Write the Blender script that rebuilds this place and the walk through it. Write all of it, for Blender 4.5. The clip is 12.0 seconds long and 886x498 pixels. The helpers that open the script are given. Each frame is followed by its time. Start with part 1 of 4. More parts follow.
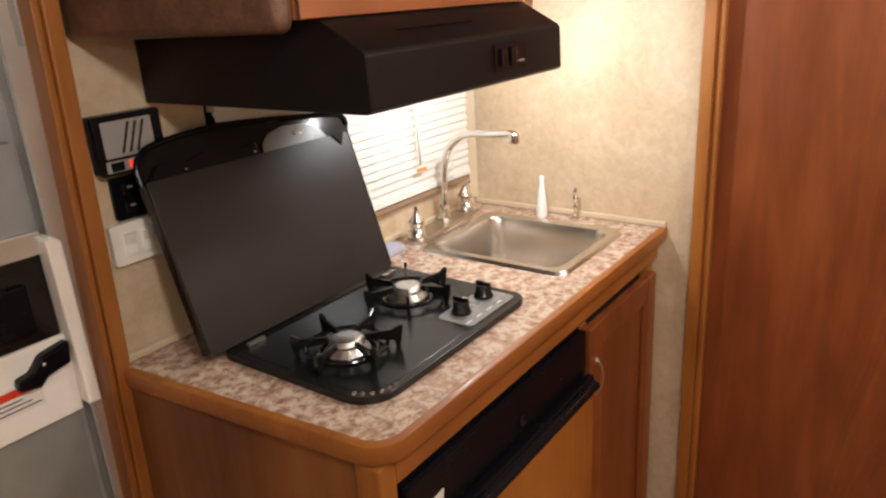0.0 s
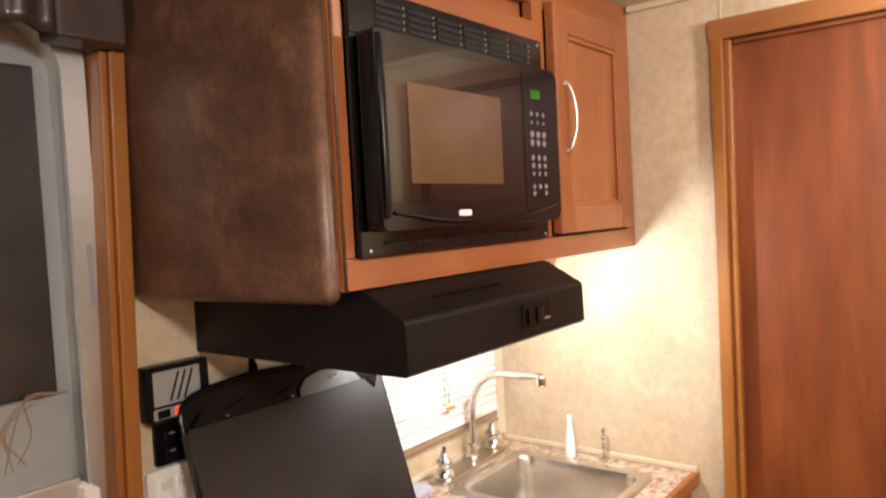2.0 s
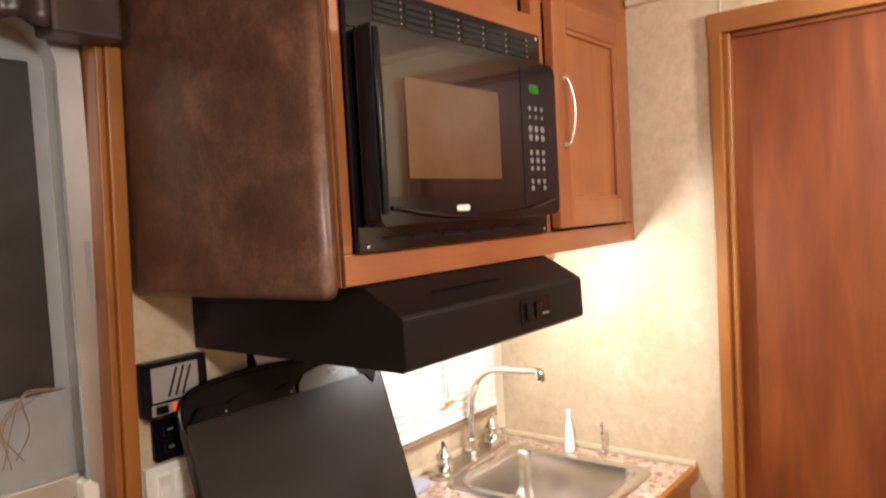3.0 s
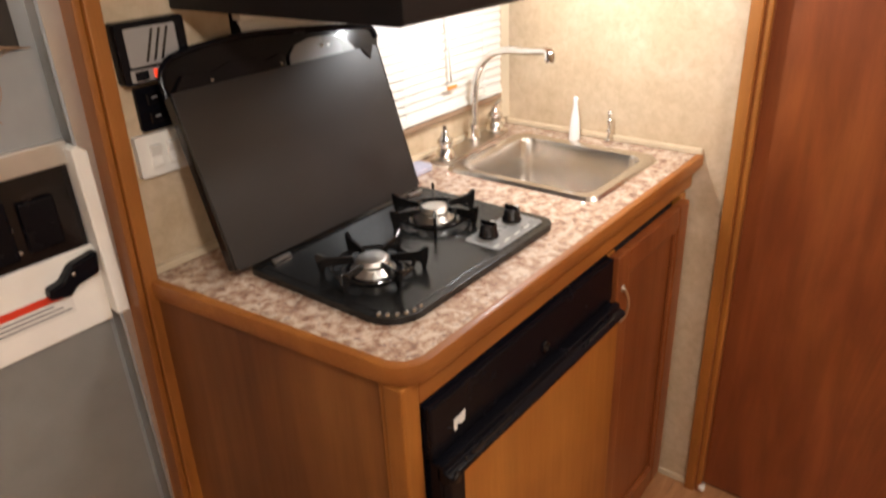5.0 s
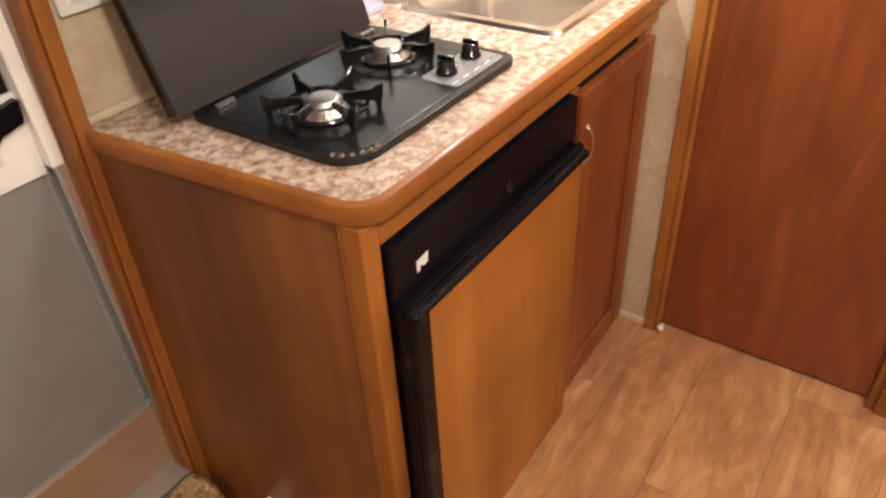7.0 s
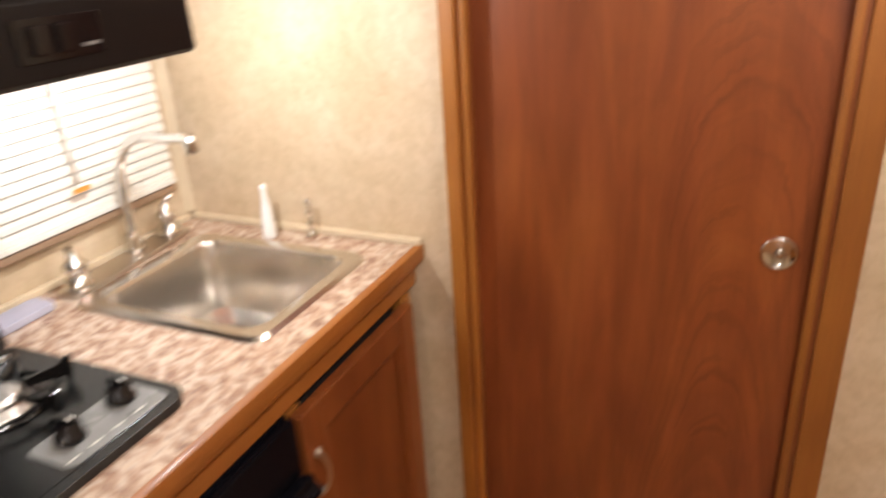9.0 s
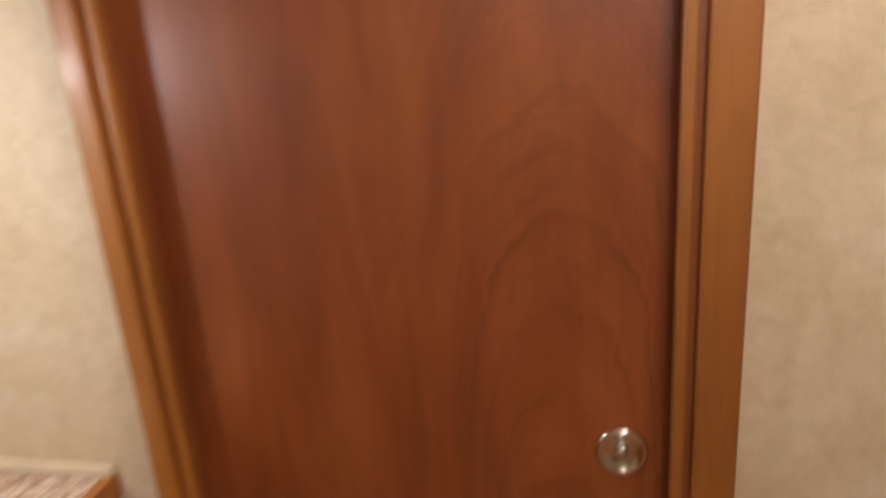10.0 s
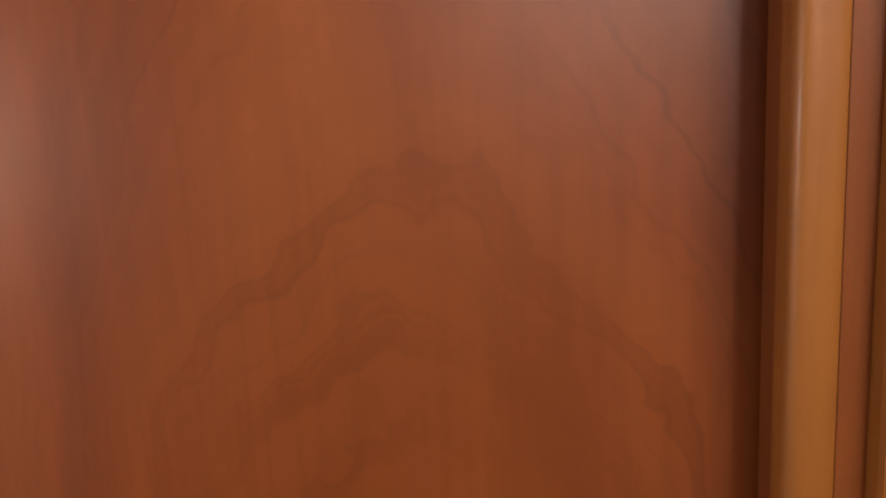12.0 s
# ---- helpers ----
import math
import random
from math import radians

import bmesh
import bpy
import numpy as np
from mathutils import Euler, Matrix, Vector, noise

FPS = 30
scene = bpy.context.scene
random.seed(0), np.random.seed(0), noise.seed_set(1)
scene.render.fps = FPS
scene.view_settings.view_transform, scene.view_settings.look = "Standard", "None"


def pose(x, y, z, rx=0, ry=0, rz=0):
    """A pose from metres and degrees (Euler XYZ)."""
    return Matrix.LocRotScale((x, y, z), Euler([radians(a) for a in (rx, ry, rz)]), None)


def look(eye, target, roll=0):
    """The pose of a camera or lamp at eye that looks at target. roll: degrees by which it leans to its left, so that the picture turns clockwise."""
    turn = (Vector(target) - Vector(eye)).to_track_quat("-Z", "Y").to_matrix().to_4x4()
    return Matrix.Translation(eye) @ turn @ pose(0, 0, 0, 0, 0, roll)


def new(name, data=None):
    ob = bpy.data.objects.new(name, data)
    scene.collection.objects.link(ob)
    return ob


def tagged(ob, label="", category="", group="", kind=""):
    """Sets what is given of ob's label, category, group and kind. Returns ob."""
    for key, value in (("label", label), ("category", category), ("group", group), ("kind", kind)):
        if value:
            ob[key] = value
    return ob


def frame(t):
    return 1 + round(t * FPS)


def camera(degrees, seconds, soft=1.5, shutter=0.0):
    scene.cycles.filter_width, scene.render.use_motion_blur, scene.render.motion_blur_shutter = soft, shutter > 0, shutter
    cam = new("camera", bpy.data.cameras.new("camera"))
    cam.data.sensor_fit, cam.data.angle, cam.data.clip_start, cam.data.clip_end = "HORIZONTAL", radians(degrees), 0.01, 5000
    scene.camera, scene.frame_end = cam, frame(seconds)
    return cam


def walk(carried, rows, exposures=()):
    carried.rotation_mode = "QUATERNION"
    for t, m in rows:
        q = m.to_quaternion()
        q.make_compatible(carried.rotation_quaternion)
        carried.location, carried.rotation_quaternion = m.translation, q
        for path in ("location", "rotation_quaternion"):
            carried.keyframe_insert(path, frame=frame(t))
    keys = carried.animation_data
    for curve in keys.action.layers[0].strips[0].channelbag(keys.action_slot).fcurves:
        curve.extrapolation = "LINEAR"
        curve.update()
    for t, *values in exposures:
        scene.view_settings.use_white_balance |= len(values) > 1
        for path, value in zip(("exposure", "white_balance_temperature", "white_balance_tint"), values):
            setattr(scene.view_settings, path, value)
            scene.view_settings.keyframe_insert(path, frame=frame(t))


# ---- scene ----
cam = camera(63.5, 12.0, soft=2.2, shutter=0.5)
PATH = [
    (0, (-0.526, -0.507, 1.417), (0.98, 0.628, 0.749), -3.6),
    (0.5, (-0.544, -0.507, 1.431), (0.939, 0.687, 0.82), -2.7),
    (1, (-0.553, -0.512, 1.459), (0.956, 0.735, 1.048), -2.7),
    (1.5, (-0.559, -0.517, 1.477), (0.99, 0.727, 1.246), -2.9),
    (2, (-0.565, -0.527, 1.49), (1.01, 0.702, 1.398), -3.0),
    (2.5, (-0.566, -0.53, 1.495), (1.011, 0.699, 1.447), -2.9),
    (4.5, (-0.522, -0.501, 1.437), (0.935, 0.688, 0.755), -3.4),
    (5, (-0.513, -0.49, 1.413), (0.877, 0.655, 0.542), -2.7),
    (5.5, (-0.506, -0.485, 1.393), (0.849, 0.596, 0.395), -2.8),
    (6, (-0.502, -0.482, 1.366), (0.797, 0.544, 0.242), -2.3),
    (6.5, (-0.501, -0.481, 1.347), (0.756, 0.499, 0.14), -2.5),
    (8.5, (-0.264, -0.478, 1.391), (1.288, 0.391, 0.477), -4.9),
    (9, (-0.041, -0.511, 1.388), (1.622, 0.262, 0.589), -3.5),
    (9.5, (0.14, -0.504, 1.339), (1.961, -0.001, 0.68), -2.7),
    (10, (0.37, -0.525, 1.365), (2.234, -0.13, 0.755), -4.3),
    (10.2, (0.4652, -0.531, 1.3484), (2.3798, -0.2613, 0.8369), -4.11),
    (10.5, (0.5518, -0.5067, 1.3181), (2.4823, -0.4448, 0.7992), -3.09),
    (10.8, (0.6698, -0.5201, 1.3481), (2.6254, -0.5067, 0.9293), -1.47),
    (11.1, (0.7568, -0.5434, 1.3375), (2.6947, -0.3039, 0.905), -0.8),
    (11.5, (0.7871, -0.5358, 1.3262), (2.7293, -0.2847, 0.9202), -2.31),
    (12.0, (0.7971, -0.5428, 1.3128), (2.7486, -0.256, 0.9822), -3.04),
]
walk(cam, [(t, look(eye, target, roll)) for t, eye, target, roll in PATH], [(0, -0.1), (1, 0.05), (2.5, 0.3), (4.5, 0.05), (5.5, 0.35), (6.5, 0.6), (8.5, 0.3), (9.5, -0.3), (10, -0.55), (10.5, -0.45), (12, -0.45)])

# ---- light ----
world = bpy.data.worlds.new("evening")
scene.world = world
world.use_nodes = True
world.node_tree.nodes["Background"].inputs[0].default_value = (0.35, 0.4, 0.5, 1)
world.node_tree.nodes["Background"].inputs[1].default_value = 0.25


def lamp(name, kind, m, watts, color, size):
    d = bpy.data.lights.new(name, kind)
    d.energy, d.color = watts, color
    if kind == "AREA":
        d.shape, d.size = "DISK", size
    else:
        d.shadow_soft_size = size
    ob = new(name, d)
    ob.matrix_world = m
    return ob


WARM = (1.0, 0.925, 0.88)
lamp("under_cabinet_lamp", "POINT", pose(0.655, 0.2, 1.336), 7.6, (0.96, 0.98, 1.0), 0.026)
lamp("aisle_ceiling_lamp", "POINT", pose(0.64, -0.74, 1.83), 16.0, WARM, 0.07)
lamp("ceiling_lamp", "POINT", pose(-0.4, -0.8, 1.83), 27.0, WARM, 0.07)
# Fill added at the rear, out of view, to lift the general light.
lamp("unseen_rear_fill", "POINT", pose(-1.9, -0.5, 1.83), 13.0, WARM, 0.07)


# ---- materials ----
class Mat:
    """A small wrapper to write node materials briefly."""

    def __init__(self, name, rough=0.5, metal=0.0, color=(0.5, 0.5, 0.5), coat=0.0):
        self.m = bpy.data.materials.new(name)
        self.m.use_nodes = True
        self.t = self.m.node_tree
        self.b = self.t.nodes["Principled BSDF"]
        self.b.inputs["Roughness"].default_value = rough
        self.b.inputs["Metallic"].default_value = metal
        self.b.inputs["Base Color"].default_value = (*color, 1)
        self.b.inputs["Coat Weight"].default_value = coat
        self.b.inputs["Coat Roughness"].default_value = 0.15

    def node(self, kind, **inputs):
        n = self.t.nodes.new(kind)
        for k, v in inputs.items():
            self.put(n.inputs[k.replace("_", " ")], v)
        return n

    def put(self, socket, v):
        if isinstance(v, bpy.types.NodeSocket):
            self.t.links.new(v, socket)
        else:
            socket.default_value = v

    def coords(self, scale=(1, 1, 1), turn=(0, 0, 0), shift=None):
        c = self.node("ShaderNodeTexCoord").outputs["Object"]
        mp = self.node("ShaderNodeMapping", Vector=c)
        mp.inputs["Scale"].default_value = scale
        mp.inputs["Rotation"].default_value = turn
        if shift is not None:
            self.put(mp.inputs["Location"], shift)
        return mp.outputs[0]

    def noise(self, vec, scale, detail=4, rough=0.55, dist=0.0):
        n = self.node("ShaderNodeTexNoise", Vector=vec, Scale=scale, Detail=detail, Roughness=rough, Distortion=dist)
        return n.outputs["Fac"]

    def ramp(self, fac, *stops):
        r = self.node("ShaderNodeValToRGB", Fac=fac)
        e = r.color_ramp.elements
        while len(e) < len(stops):
            e.new(0.5)
        for el, (p, c) in zip(e, stops):
            el.position = p
            el.color = (*c, 1) if len(c) == 3 else c
        return r.outputs[0]

    def mix(self, fac, a, b, mode="MIX"):
        n = self.t.nodes.new("ShaderNodeMix")
        n.data_type, n.blend_type = "RGBA", mode
        self.put(n.inputs[0], fac)
        for s, v in ((n.inputs[6], a), (n.inputs[7], b)):
            self.put(s, (*v, 1) if isinstance(v, tuple) and len(v) == 3 else v)
        return n.outputs[2]

    def math(self, op, a, b=0.0):
        n = self.t.nodes.new("ShaderNodeMath")
        n.operation = op
        self.put(n.inputs[0], a)
        self.put(n.inputs[1], b)
        return n.outputs[0]

    def split(self, vec):
        return self.node("ShaderNodeSeparateXYZ", Vector=vec).outputs

    def color(self, c):
        self.put(self.b.inputs["Base Color"], c)
        return self

    def bump(self, h, strength=0.2, dist=0.002):
        n = self.node("ShaderNodeBump", Height=h, Strength=strength, Distance=dist)
        self.put(self.b.inputs["Normal"], n.outputs[0])
        return self

    def roughness(self, fac, lo, hi):
        n = self.node("ShaderNodeMapRange", Value=fac)
        n.inputs[3].default_value, n.inputs[4].default_value = lo, hi
        self.put(self.b.inputs["Roughness"], n.outputs[0])
        return self

    def random(self):
        return self.node("ShaderNodeObjectInfo").outputs["Random"]


def wood(name, dark, mid, light, axis="z", rough=0.44, coat=0.08, fine=90, vary=False):
    """Stained timber, its grain along one axis."""
    k = Mat(name, rough, coat=coat)
    s = [1.0, 1.0, 1.0]
    s["xyz".index(axis)] = 0.06
    shift = None
    if vary:
        shift = k.math("MULTIPLY", k.random(), 7.0)
    v = k.coords(tuple(s), shift=shift)
    broad = k.noise(v, 9, 3, 0.5, 0.4)
    grain = k.noise(v, fine, 5, 0.65, 0.2)
    pores = k.noise(v, fine * 4, 2, 0.5)
    c = k.ramp(broad, (0.3, dark), (0.52, mid), (0.72, light))
    g = k.ramp(grain, (0.32, (0.5, 0.42, 0.36)), (0.58, (1, 1, 1)))
    c = k.mix(0.17, c, g, "MULTIPLY")
    c = k.mix(0.08, c, k.ramp(pores, (0.35, (0.45, 0.36, 0.3)), (0.5, (1, 1, 1))), "MULTIPLY")
    blotch = k.noise(k.coords(), 4.5, 2)
    c = k.mix(0.7, c, k.ramp(blotch, (0.3, (0.66, 0.58, 0.52)), (0.65, (1.0, 1.0, 1.0))), "MULTIPLY")
    k.color(c).bump(grain, 0.12, 0.001).roughness(grain, rough + 0.12, rough - 0.05)
    return k.m


HONEY = wood("honey_stained_trim", (0.25, 0.085, 0.014), (0.35, 0.128, 0.02), (0.43, 0.168, 0.03))
HONEY_X = wood("honey_stained_rail", (0.26, 0.088, 0.016), (0.36, 0.128, 0.022), (0.44, 0.168, 0.032), "x")
HONEY_Y = wood("honey_stained_side_rail", (0.23, 0.083, 0.021), (0.32, 0.12, 0.03), (0.4, 0.16, 0.045), "y")
PANEL = wood("brown_stained_panel", (0.105, 0.033, 0.008), (0.19, 0.066, 0.015), (0.28, 0.108, 0.026), rough=0.42)
FRIDGE_WOOD = wood("amber_veneer", (0.27, 0.093, 0.014), (0.35, 0.13, 0.02), (0.43, 0.17, 0.03), rough=0.42)
CHERRY = wood("cherry_cabinet_timber", (0.28, 0.085, 0.03), (0.36, 0.123, 0.037), (0.43, 0.163, 0.056), rough=0.33)
CHERRY_X = wood("cherry_cabinet_rail", (0.28, 0.085, 0.028), (0.36, 0.12, 0.04), (0.43, 0.16, 0.06), "x", rough=0.33)
RED_DOOR = wood("red_brown_cabinet_door", (0.17, 0.045, 0.011), (0.25, 0.074, 0.018), (0.33, 0.11, 0.028), rough=0.36)


def door_veneer():
    """Flat-sawn veneer: nested cathedral arches that run out into straight grain."""
    k = Mat("flat_sawn_mahogany_veneer", 0.45, coat=0.14)
    k.b.inputs["Coat Roughness"].default_value = 0.3
    o = k.coords()
    warp = k.math("MULTIPLY", k.math("SUBTRACT", k.noise(o, 16, 3, 0.6), 0.5), 0.07)
    small = k.math("MULTIPLY", k.math("SUBTRACT", k.noise(o, 90, 2, 0.5), 0.5), 0.012)
    wave = k.math("MULTIPLY", k.math("SUBTRACT", k.noise(k.coords((1, 1, 0.25)), 4, 2), 0.5), 0.1)
    x, y, z = k.split(o)[:3]
    dy = k.math("ADD", k.math("SUBTRACT", y, -0.497), wave)
    low = k.node("ShaderNodeMapRange", Value=z)
    low.inputs[1].default_value, low.inputs[2].default_value = 1.26, 0.9
    low.inputs[3].default_value, low.inputs[4].default_value = 14.0, 34.0
    d2 = k.math("MULTIPLY", k.math("MULTIPLY", dy, dy), low.outputs[0])
    h = k.math("ADD", k.math("ADD", z, d2), k.math("ADD", warp, small))
    comb = k.node("ShaderNodeCombineXYZ", X=h, Y=0.3, Z=0.0).outputs[0]
    rings = k.noise(comb, 15, 3, 0.6)
    lines = k.noise(comb, 42, 2, 0.45)
    near = k.node("ShaderNodeMapRange", Value=k.math("ABSOLUTE", dy))
    near.inputs[1].default_value, near.inputs[2].default_value = 0.075, 0.17
    near.inputs[3].default_value, near.inputs[4].default_value = 1.0, 0.12
    fibre = k.noise(k.coords((1, 1, 0.035)), 260, 3, 0.6)
    broad = k.noise(k.coords((1, 1, 0.16)), 11, 2, 0.5, 0.5)
    straight = k.noise(k.coords((1, 1, 0.12)), 15, 3, 0.5, 0.7)
    base = k.mix(k.math("MULTIPLY", near.outputs[0], 0.55), straight, rings)
    c = k.ramp(base, (0.3, (0.16, 0.037, 0.009)), (0.5, (0.215, 0.053, 0.0135)), (0.7, (0.275, 0.076, 0.02)))
    strong = k.ramp(k.noise(o, 9, 2, 0.5), (0.4, (0.2, 0.2, 0.2)), (0.62, (1, 1, 1)))
    strong = k.math("MULTIPLY", k.math("MULTIPLY", strong, near.outputs[0]), 0.66)
    c = k.mix(strong, c, k.mix(1.0, c, k.ramp(lines, (0.3, (0.6, 0.5, 0.43)), (0.38, (1, 1, 1))), "MULTIPLY"))
    c = k.mix(0.42, c, k.ramp(broad, (0.33, (0.62, 0.54, 0.48)), (0.62, (1, 1, 1))), "MULTIPLY")
    patch = k.noise(k.coords((1, 1, 0.5)), 7, 3, 0.55, 0.5)
    c = k.mix(k.ramp(patch, (0.45, (0, 0, 0)), (0.65, (0.6, 0.6, 0.6))), c, k.mix(1.0, c, (1.08, 1.14, 0.85), "MULTIPLY"))
    mottle = k.noise(k.coords((1, 1, 0.22)), 20, 4, 0.6, 0.8)
    c = k.mix(0.45, c, k.ramp(mottle, (0.36, (0.72, 0.66, 0.62)), (0.58, (1.06, 1.06, 1.06))), "MULTIPLY")
    thin = k.noise(comb, 95, 1, 0.4)
    c = k.mix(k.math("MULTIPLY", strong, 0.55), c, k.mix(1.0, c, k.ramp(thin, (0.33, (0.55, 0.46, 0.4)), (0.42, (1, 1, 1))), "MULTIPLY"))
    c = k.mix(0.1, c, k.ramp(fibre, (0.36, (0.5, 0.42, 0.36)), (0.55, (1, 1, 1))), "MULTIPLY")
    k.color(c).bump(fibre, 0.1, 0.0008).roughness(rings, 0.46, 0.36)
    return k.m


VENEER = door_veneer()


def wallpaper():
    k = Mat("mottled_beige_wall_vinyl", 0.5)
    k.b.inputs["Specular IOR Level"].default_value = 0.25
    o = k.coords()
    a = k.noise(o, 7, 5, 0.6, 0.6)
    b = k.noise(o, 48, 5, 0.65, 0.4)
    c = k.ramp(a, (0.3, (0.54, 0.42, 0.275)), (0.5, (0.61, 0.487, 0.335)), (0.7, (0.67, 0.555, 0.405)))
    c = k.mix(0.45, c, k.ramp(b, (0.32, (0.7, 0.64, 0.55)), (0.6, (1, 1, 1))), "MULTIPLY")
    weave = k.noise(k.coords((1, 1, 0.3)), 420, 2)
    k.color(c).bump(weave, 0.12, 0.0006).roughness(b, 0.42, 0.58)
    return k.m


WALL = wallpaper()


def laminate():
    k = Mat("granite_look_laminate", 0.22, coat=0.2)
    o = k.coords()
    a = k.noise(o, 62, 5, 0.6, 0.3)
    b = k.noise(o, 120, 4, 0.6, 0.3)
    d = k.noise(o, 46, 4, 0.6, 0.3)
    c = k.ramp(a, (0.26, (0.16, 0.09, 0.065)), (0.4, (0.31, 0.185, 0.13)), (0.5, (0.44, 0.295, 0.21)), (0.6, (0.6, 0.47, 0.36)), (0.72, (0.38, 0.31, 0.27)))
    c = k.mix(k.ramp(b, (0.56, (0, 0, 0)), (0.66, (0.8, 0.8, 0.8))), c, (0.24, 0.17, 0.15))
    c = k.mix(k.ramp(d, (0.52, (0, 0, 0)), (0.62, (0.75, 0.75, 0.75))), c, (0.66, 0.54, 0.43))
    speck = k.node("ShaderNodeTexVoronoi", Vector=o, Scale=190.0).outputs["Distance"]
    c = k.mix(k.ramp(speck, (0.08, (0.55, 0.55, 0.55)), (0.2, (0, 0, 0))), c, (0.07, 0.045, 0.04))
    k.color(c).roughness(a, 0.18, 0.3)
    return k.m


LAMINATE = laminate()


def plain(name, color, rough, metal=0.0, coat=0.0, grain=0.0, scale=300, spread=0.12, spec=0.5):
    """A nearly plain surface with faint mottling, smudges and relief."""
    k = Mat(name, rough, metal, color, coat)
    k.b.inputs["Specular IOR Level"].default_value = spec
    n = k.noise(k.coords(), 14, 4, 0.6)
    lo = tuple(max(0.0, v * (1 - spread)) for v in color)
    hi = tuple(min(1.0, v * (1 + spread)) for v in color)
    k.color(k.ramp(n, (0.3, lo), (0.7, hi))).roughness(n, max(0.03, rough * 0.82), min(1, rough * 1.2))
    if grain:
        k.bump(k.noise(k.coords(), scale, 3), grain, 0.001)
    return k.m


PLATE_ENAMEL = plain("satin_black_cooktop_enamel", (0.008, 0.008, 0.008), 0.25, spread=0.15, spec=0.42)
BLACK_ENAMEL = plain("black_enamel", (0.008, 0.007, 0.007), 0.13, spread=0.2, spec=0.4)
LID_BLACK = plain("satin_black_lid", (0.014, 0.012, 0.0115), 0.37, grain=0.05, scale=700, spread=0.1, spec=0.5)
HOOD_BLACK = plain("textured_black_hood", (0.006, 0.0045, 0.0045), 0.4, grain=0.25, scale=900, spread=0.15, spec=0.22)
BLACK_PLASTIC = plain("black_plastic", (0.004, 0.004, 0.006), 0.26, grain=0.05, scale=500, spec=0.14)
GLOSS_BLACK = plain("gloss_black_plastic", (0.006, 0.005, 0.006), 0.13, spec=0.42)
DARK_GLASS = plain("smoked_oven_glass", (0.014, 0.008, 0.006), 0.06, spec=0.45)
MESH_GLASS = plain("screened_oven_window", (0.1, 0.055, 0.026), 0.14, spec=0.4)
# Near-black colour carries the shade of slots and gaps.
DARK_GAP = plain("dark_recess", (0.006, 0.005, 0.005), 0.8)
STEEL = plain("brushed_stainless", (0.68, 0.66, 0.63), 0.27, 1.0, grain=0.06, scale=400, spread=0.05)
SINK_STEEL = plain("satin_stainless_sink", (0.7, 0.66, 0.61), 0.23, 1.0, spread=0.02)
CHROME = plain("chrome", (0.72, 0.7, 0.67), 0.12, 1.0, spread=0.03)
ALUMINIUM = plain("burner_aluminium", (0.62, 0.6, 0.57), 0.33, 1.0, grain=0.1, spread=0.06)
NICKEL = plain("brushed_nickel", (0.6, 0.55, 0.48), 0.32, 1.0, spread=0.05)
WHITE = plain("white_plastic", (0.86, 0.84, 0.78), 0.36, spread=0.04)
CREAM = plain("cream_trim_vinyl", (0.64, 0.53, 0.37), 0.45, spread=0.08)
BLIND = plain("white_blind_vinyl", (0.8, 0.78, 0.72), 0.4, spread=0.02)
GREY_PLATE = plain("grey_printed_plate", (0.3, 0.29, 0.28), 0.35, spread=0.06)
KNOB_PLATE = plain("dark_grey_knob_plate", (0.22, 0.218, 0.21), 0.28, spread=0.06)
GREY_PALE = plain("pale_grey_panel", (0.3, 0.31, 0.31), 0.4, spread=0.06)
ALU_FRAME = plain("mill_aluminium_frame", (0.66, 0.65, 0.62), 0.36, 0.8, grain=0.08, spread=0.06)
SCREEN = plain("grey_insect_screen", (0.21, 0.205, 0.19), 0.75, grain=0.3, scale=1800, spread=0.08)
DARK_PANE = plain("dark_tinted_pane", (0.03, 0.027, 0.025), 0.3, spread=0.3)
TAN = plain("tan_kick_panel", (0.31, 0.2, 0.125), 0.5, spread=0.08)
CEIL = plain("off_white_ceiling_panel", (0.56, 0.49, 0.38), 0.6, grain=0.1, scale=120, spread=0.05)
RED = plain("red_plastic", (0.7, 0.05, 0.02), 0.4)
ORANGE = plain("orange_tag_paper", (0.8, 0.28, 0.04), 0.6)
LABEL = plain("white_paper_label", (0.75, 0.73, 0.68), 0.6, spread=0.02)
PRINT = plain("grey_print", (0.2, 0.195, 0.19), 0.5)


def leather():
    k = Mat("distressed_brown_leatherette", 0.4)
    o = k.coords()
    a = k.noise(o, 8, 6, 0.65, 0.5)
    b = k.noise(o, 38, 5, 0.7, 0.3)
    c = k.ramp(a, (0.28, (0.068, 0.031, 0.018)), (0.5, (0.12, 0.057, 0.034)), (0.75, (0.195, 0.1, 0.062)))
    c = k.mix(0.5, c, k.ramp(b, (0.36, (0.5, 0.47, 0.46)), (0.5, (0.95, 0.93, 0.92)), (0.66, (1.5, 1.42, 1.36))), "MULTIPLY")
    fleck = k.noise(o, 190, 3, 0.6)
    c = k.mix(0.35, c, k.ramp(fleck, (0.4, (0.6, 0.58, 0.57)), (0.6, (1.3, 1.27, 1.25))), "MULTIPLY")
    cells = k.node("ShaderNodeTexVoronoi", Vector=o, Scale=420.0).outputs["Distance"]
    k.color(c).bump(cells, 0.12, 0.0008).roughness(b, 0.34, 0.5)
    return k.m


LEATHER = leather()
VALANCE = plain("dark_brown_satin_cloth", (0.05, 0.031, 0.027), 0.34, grain=0.15, scale=260, spread=0.3)


def carpet():
    k = Mat("looped_tan_carpet", 0.95)
    a = k.noise(k.coords(), 85, 4, 0.7)
    c = k.ramp(a, (0.32, (0.2, 0.11, 0.045)), (0.5, (0.5, 0.32, 0.15)), (0.68, (0.72, 0.54, 0.32)))
    k.color(c).bump(a, 1.0, 0.01)
    return k.m


CARPET = carpet()


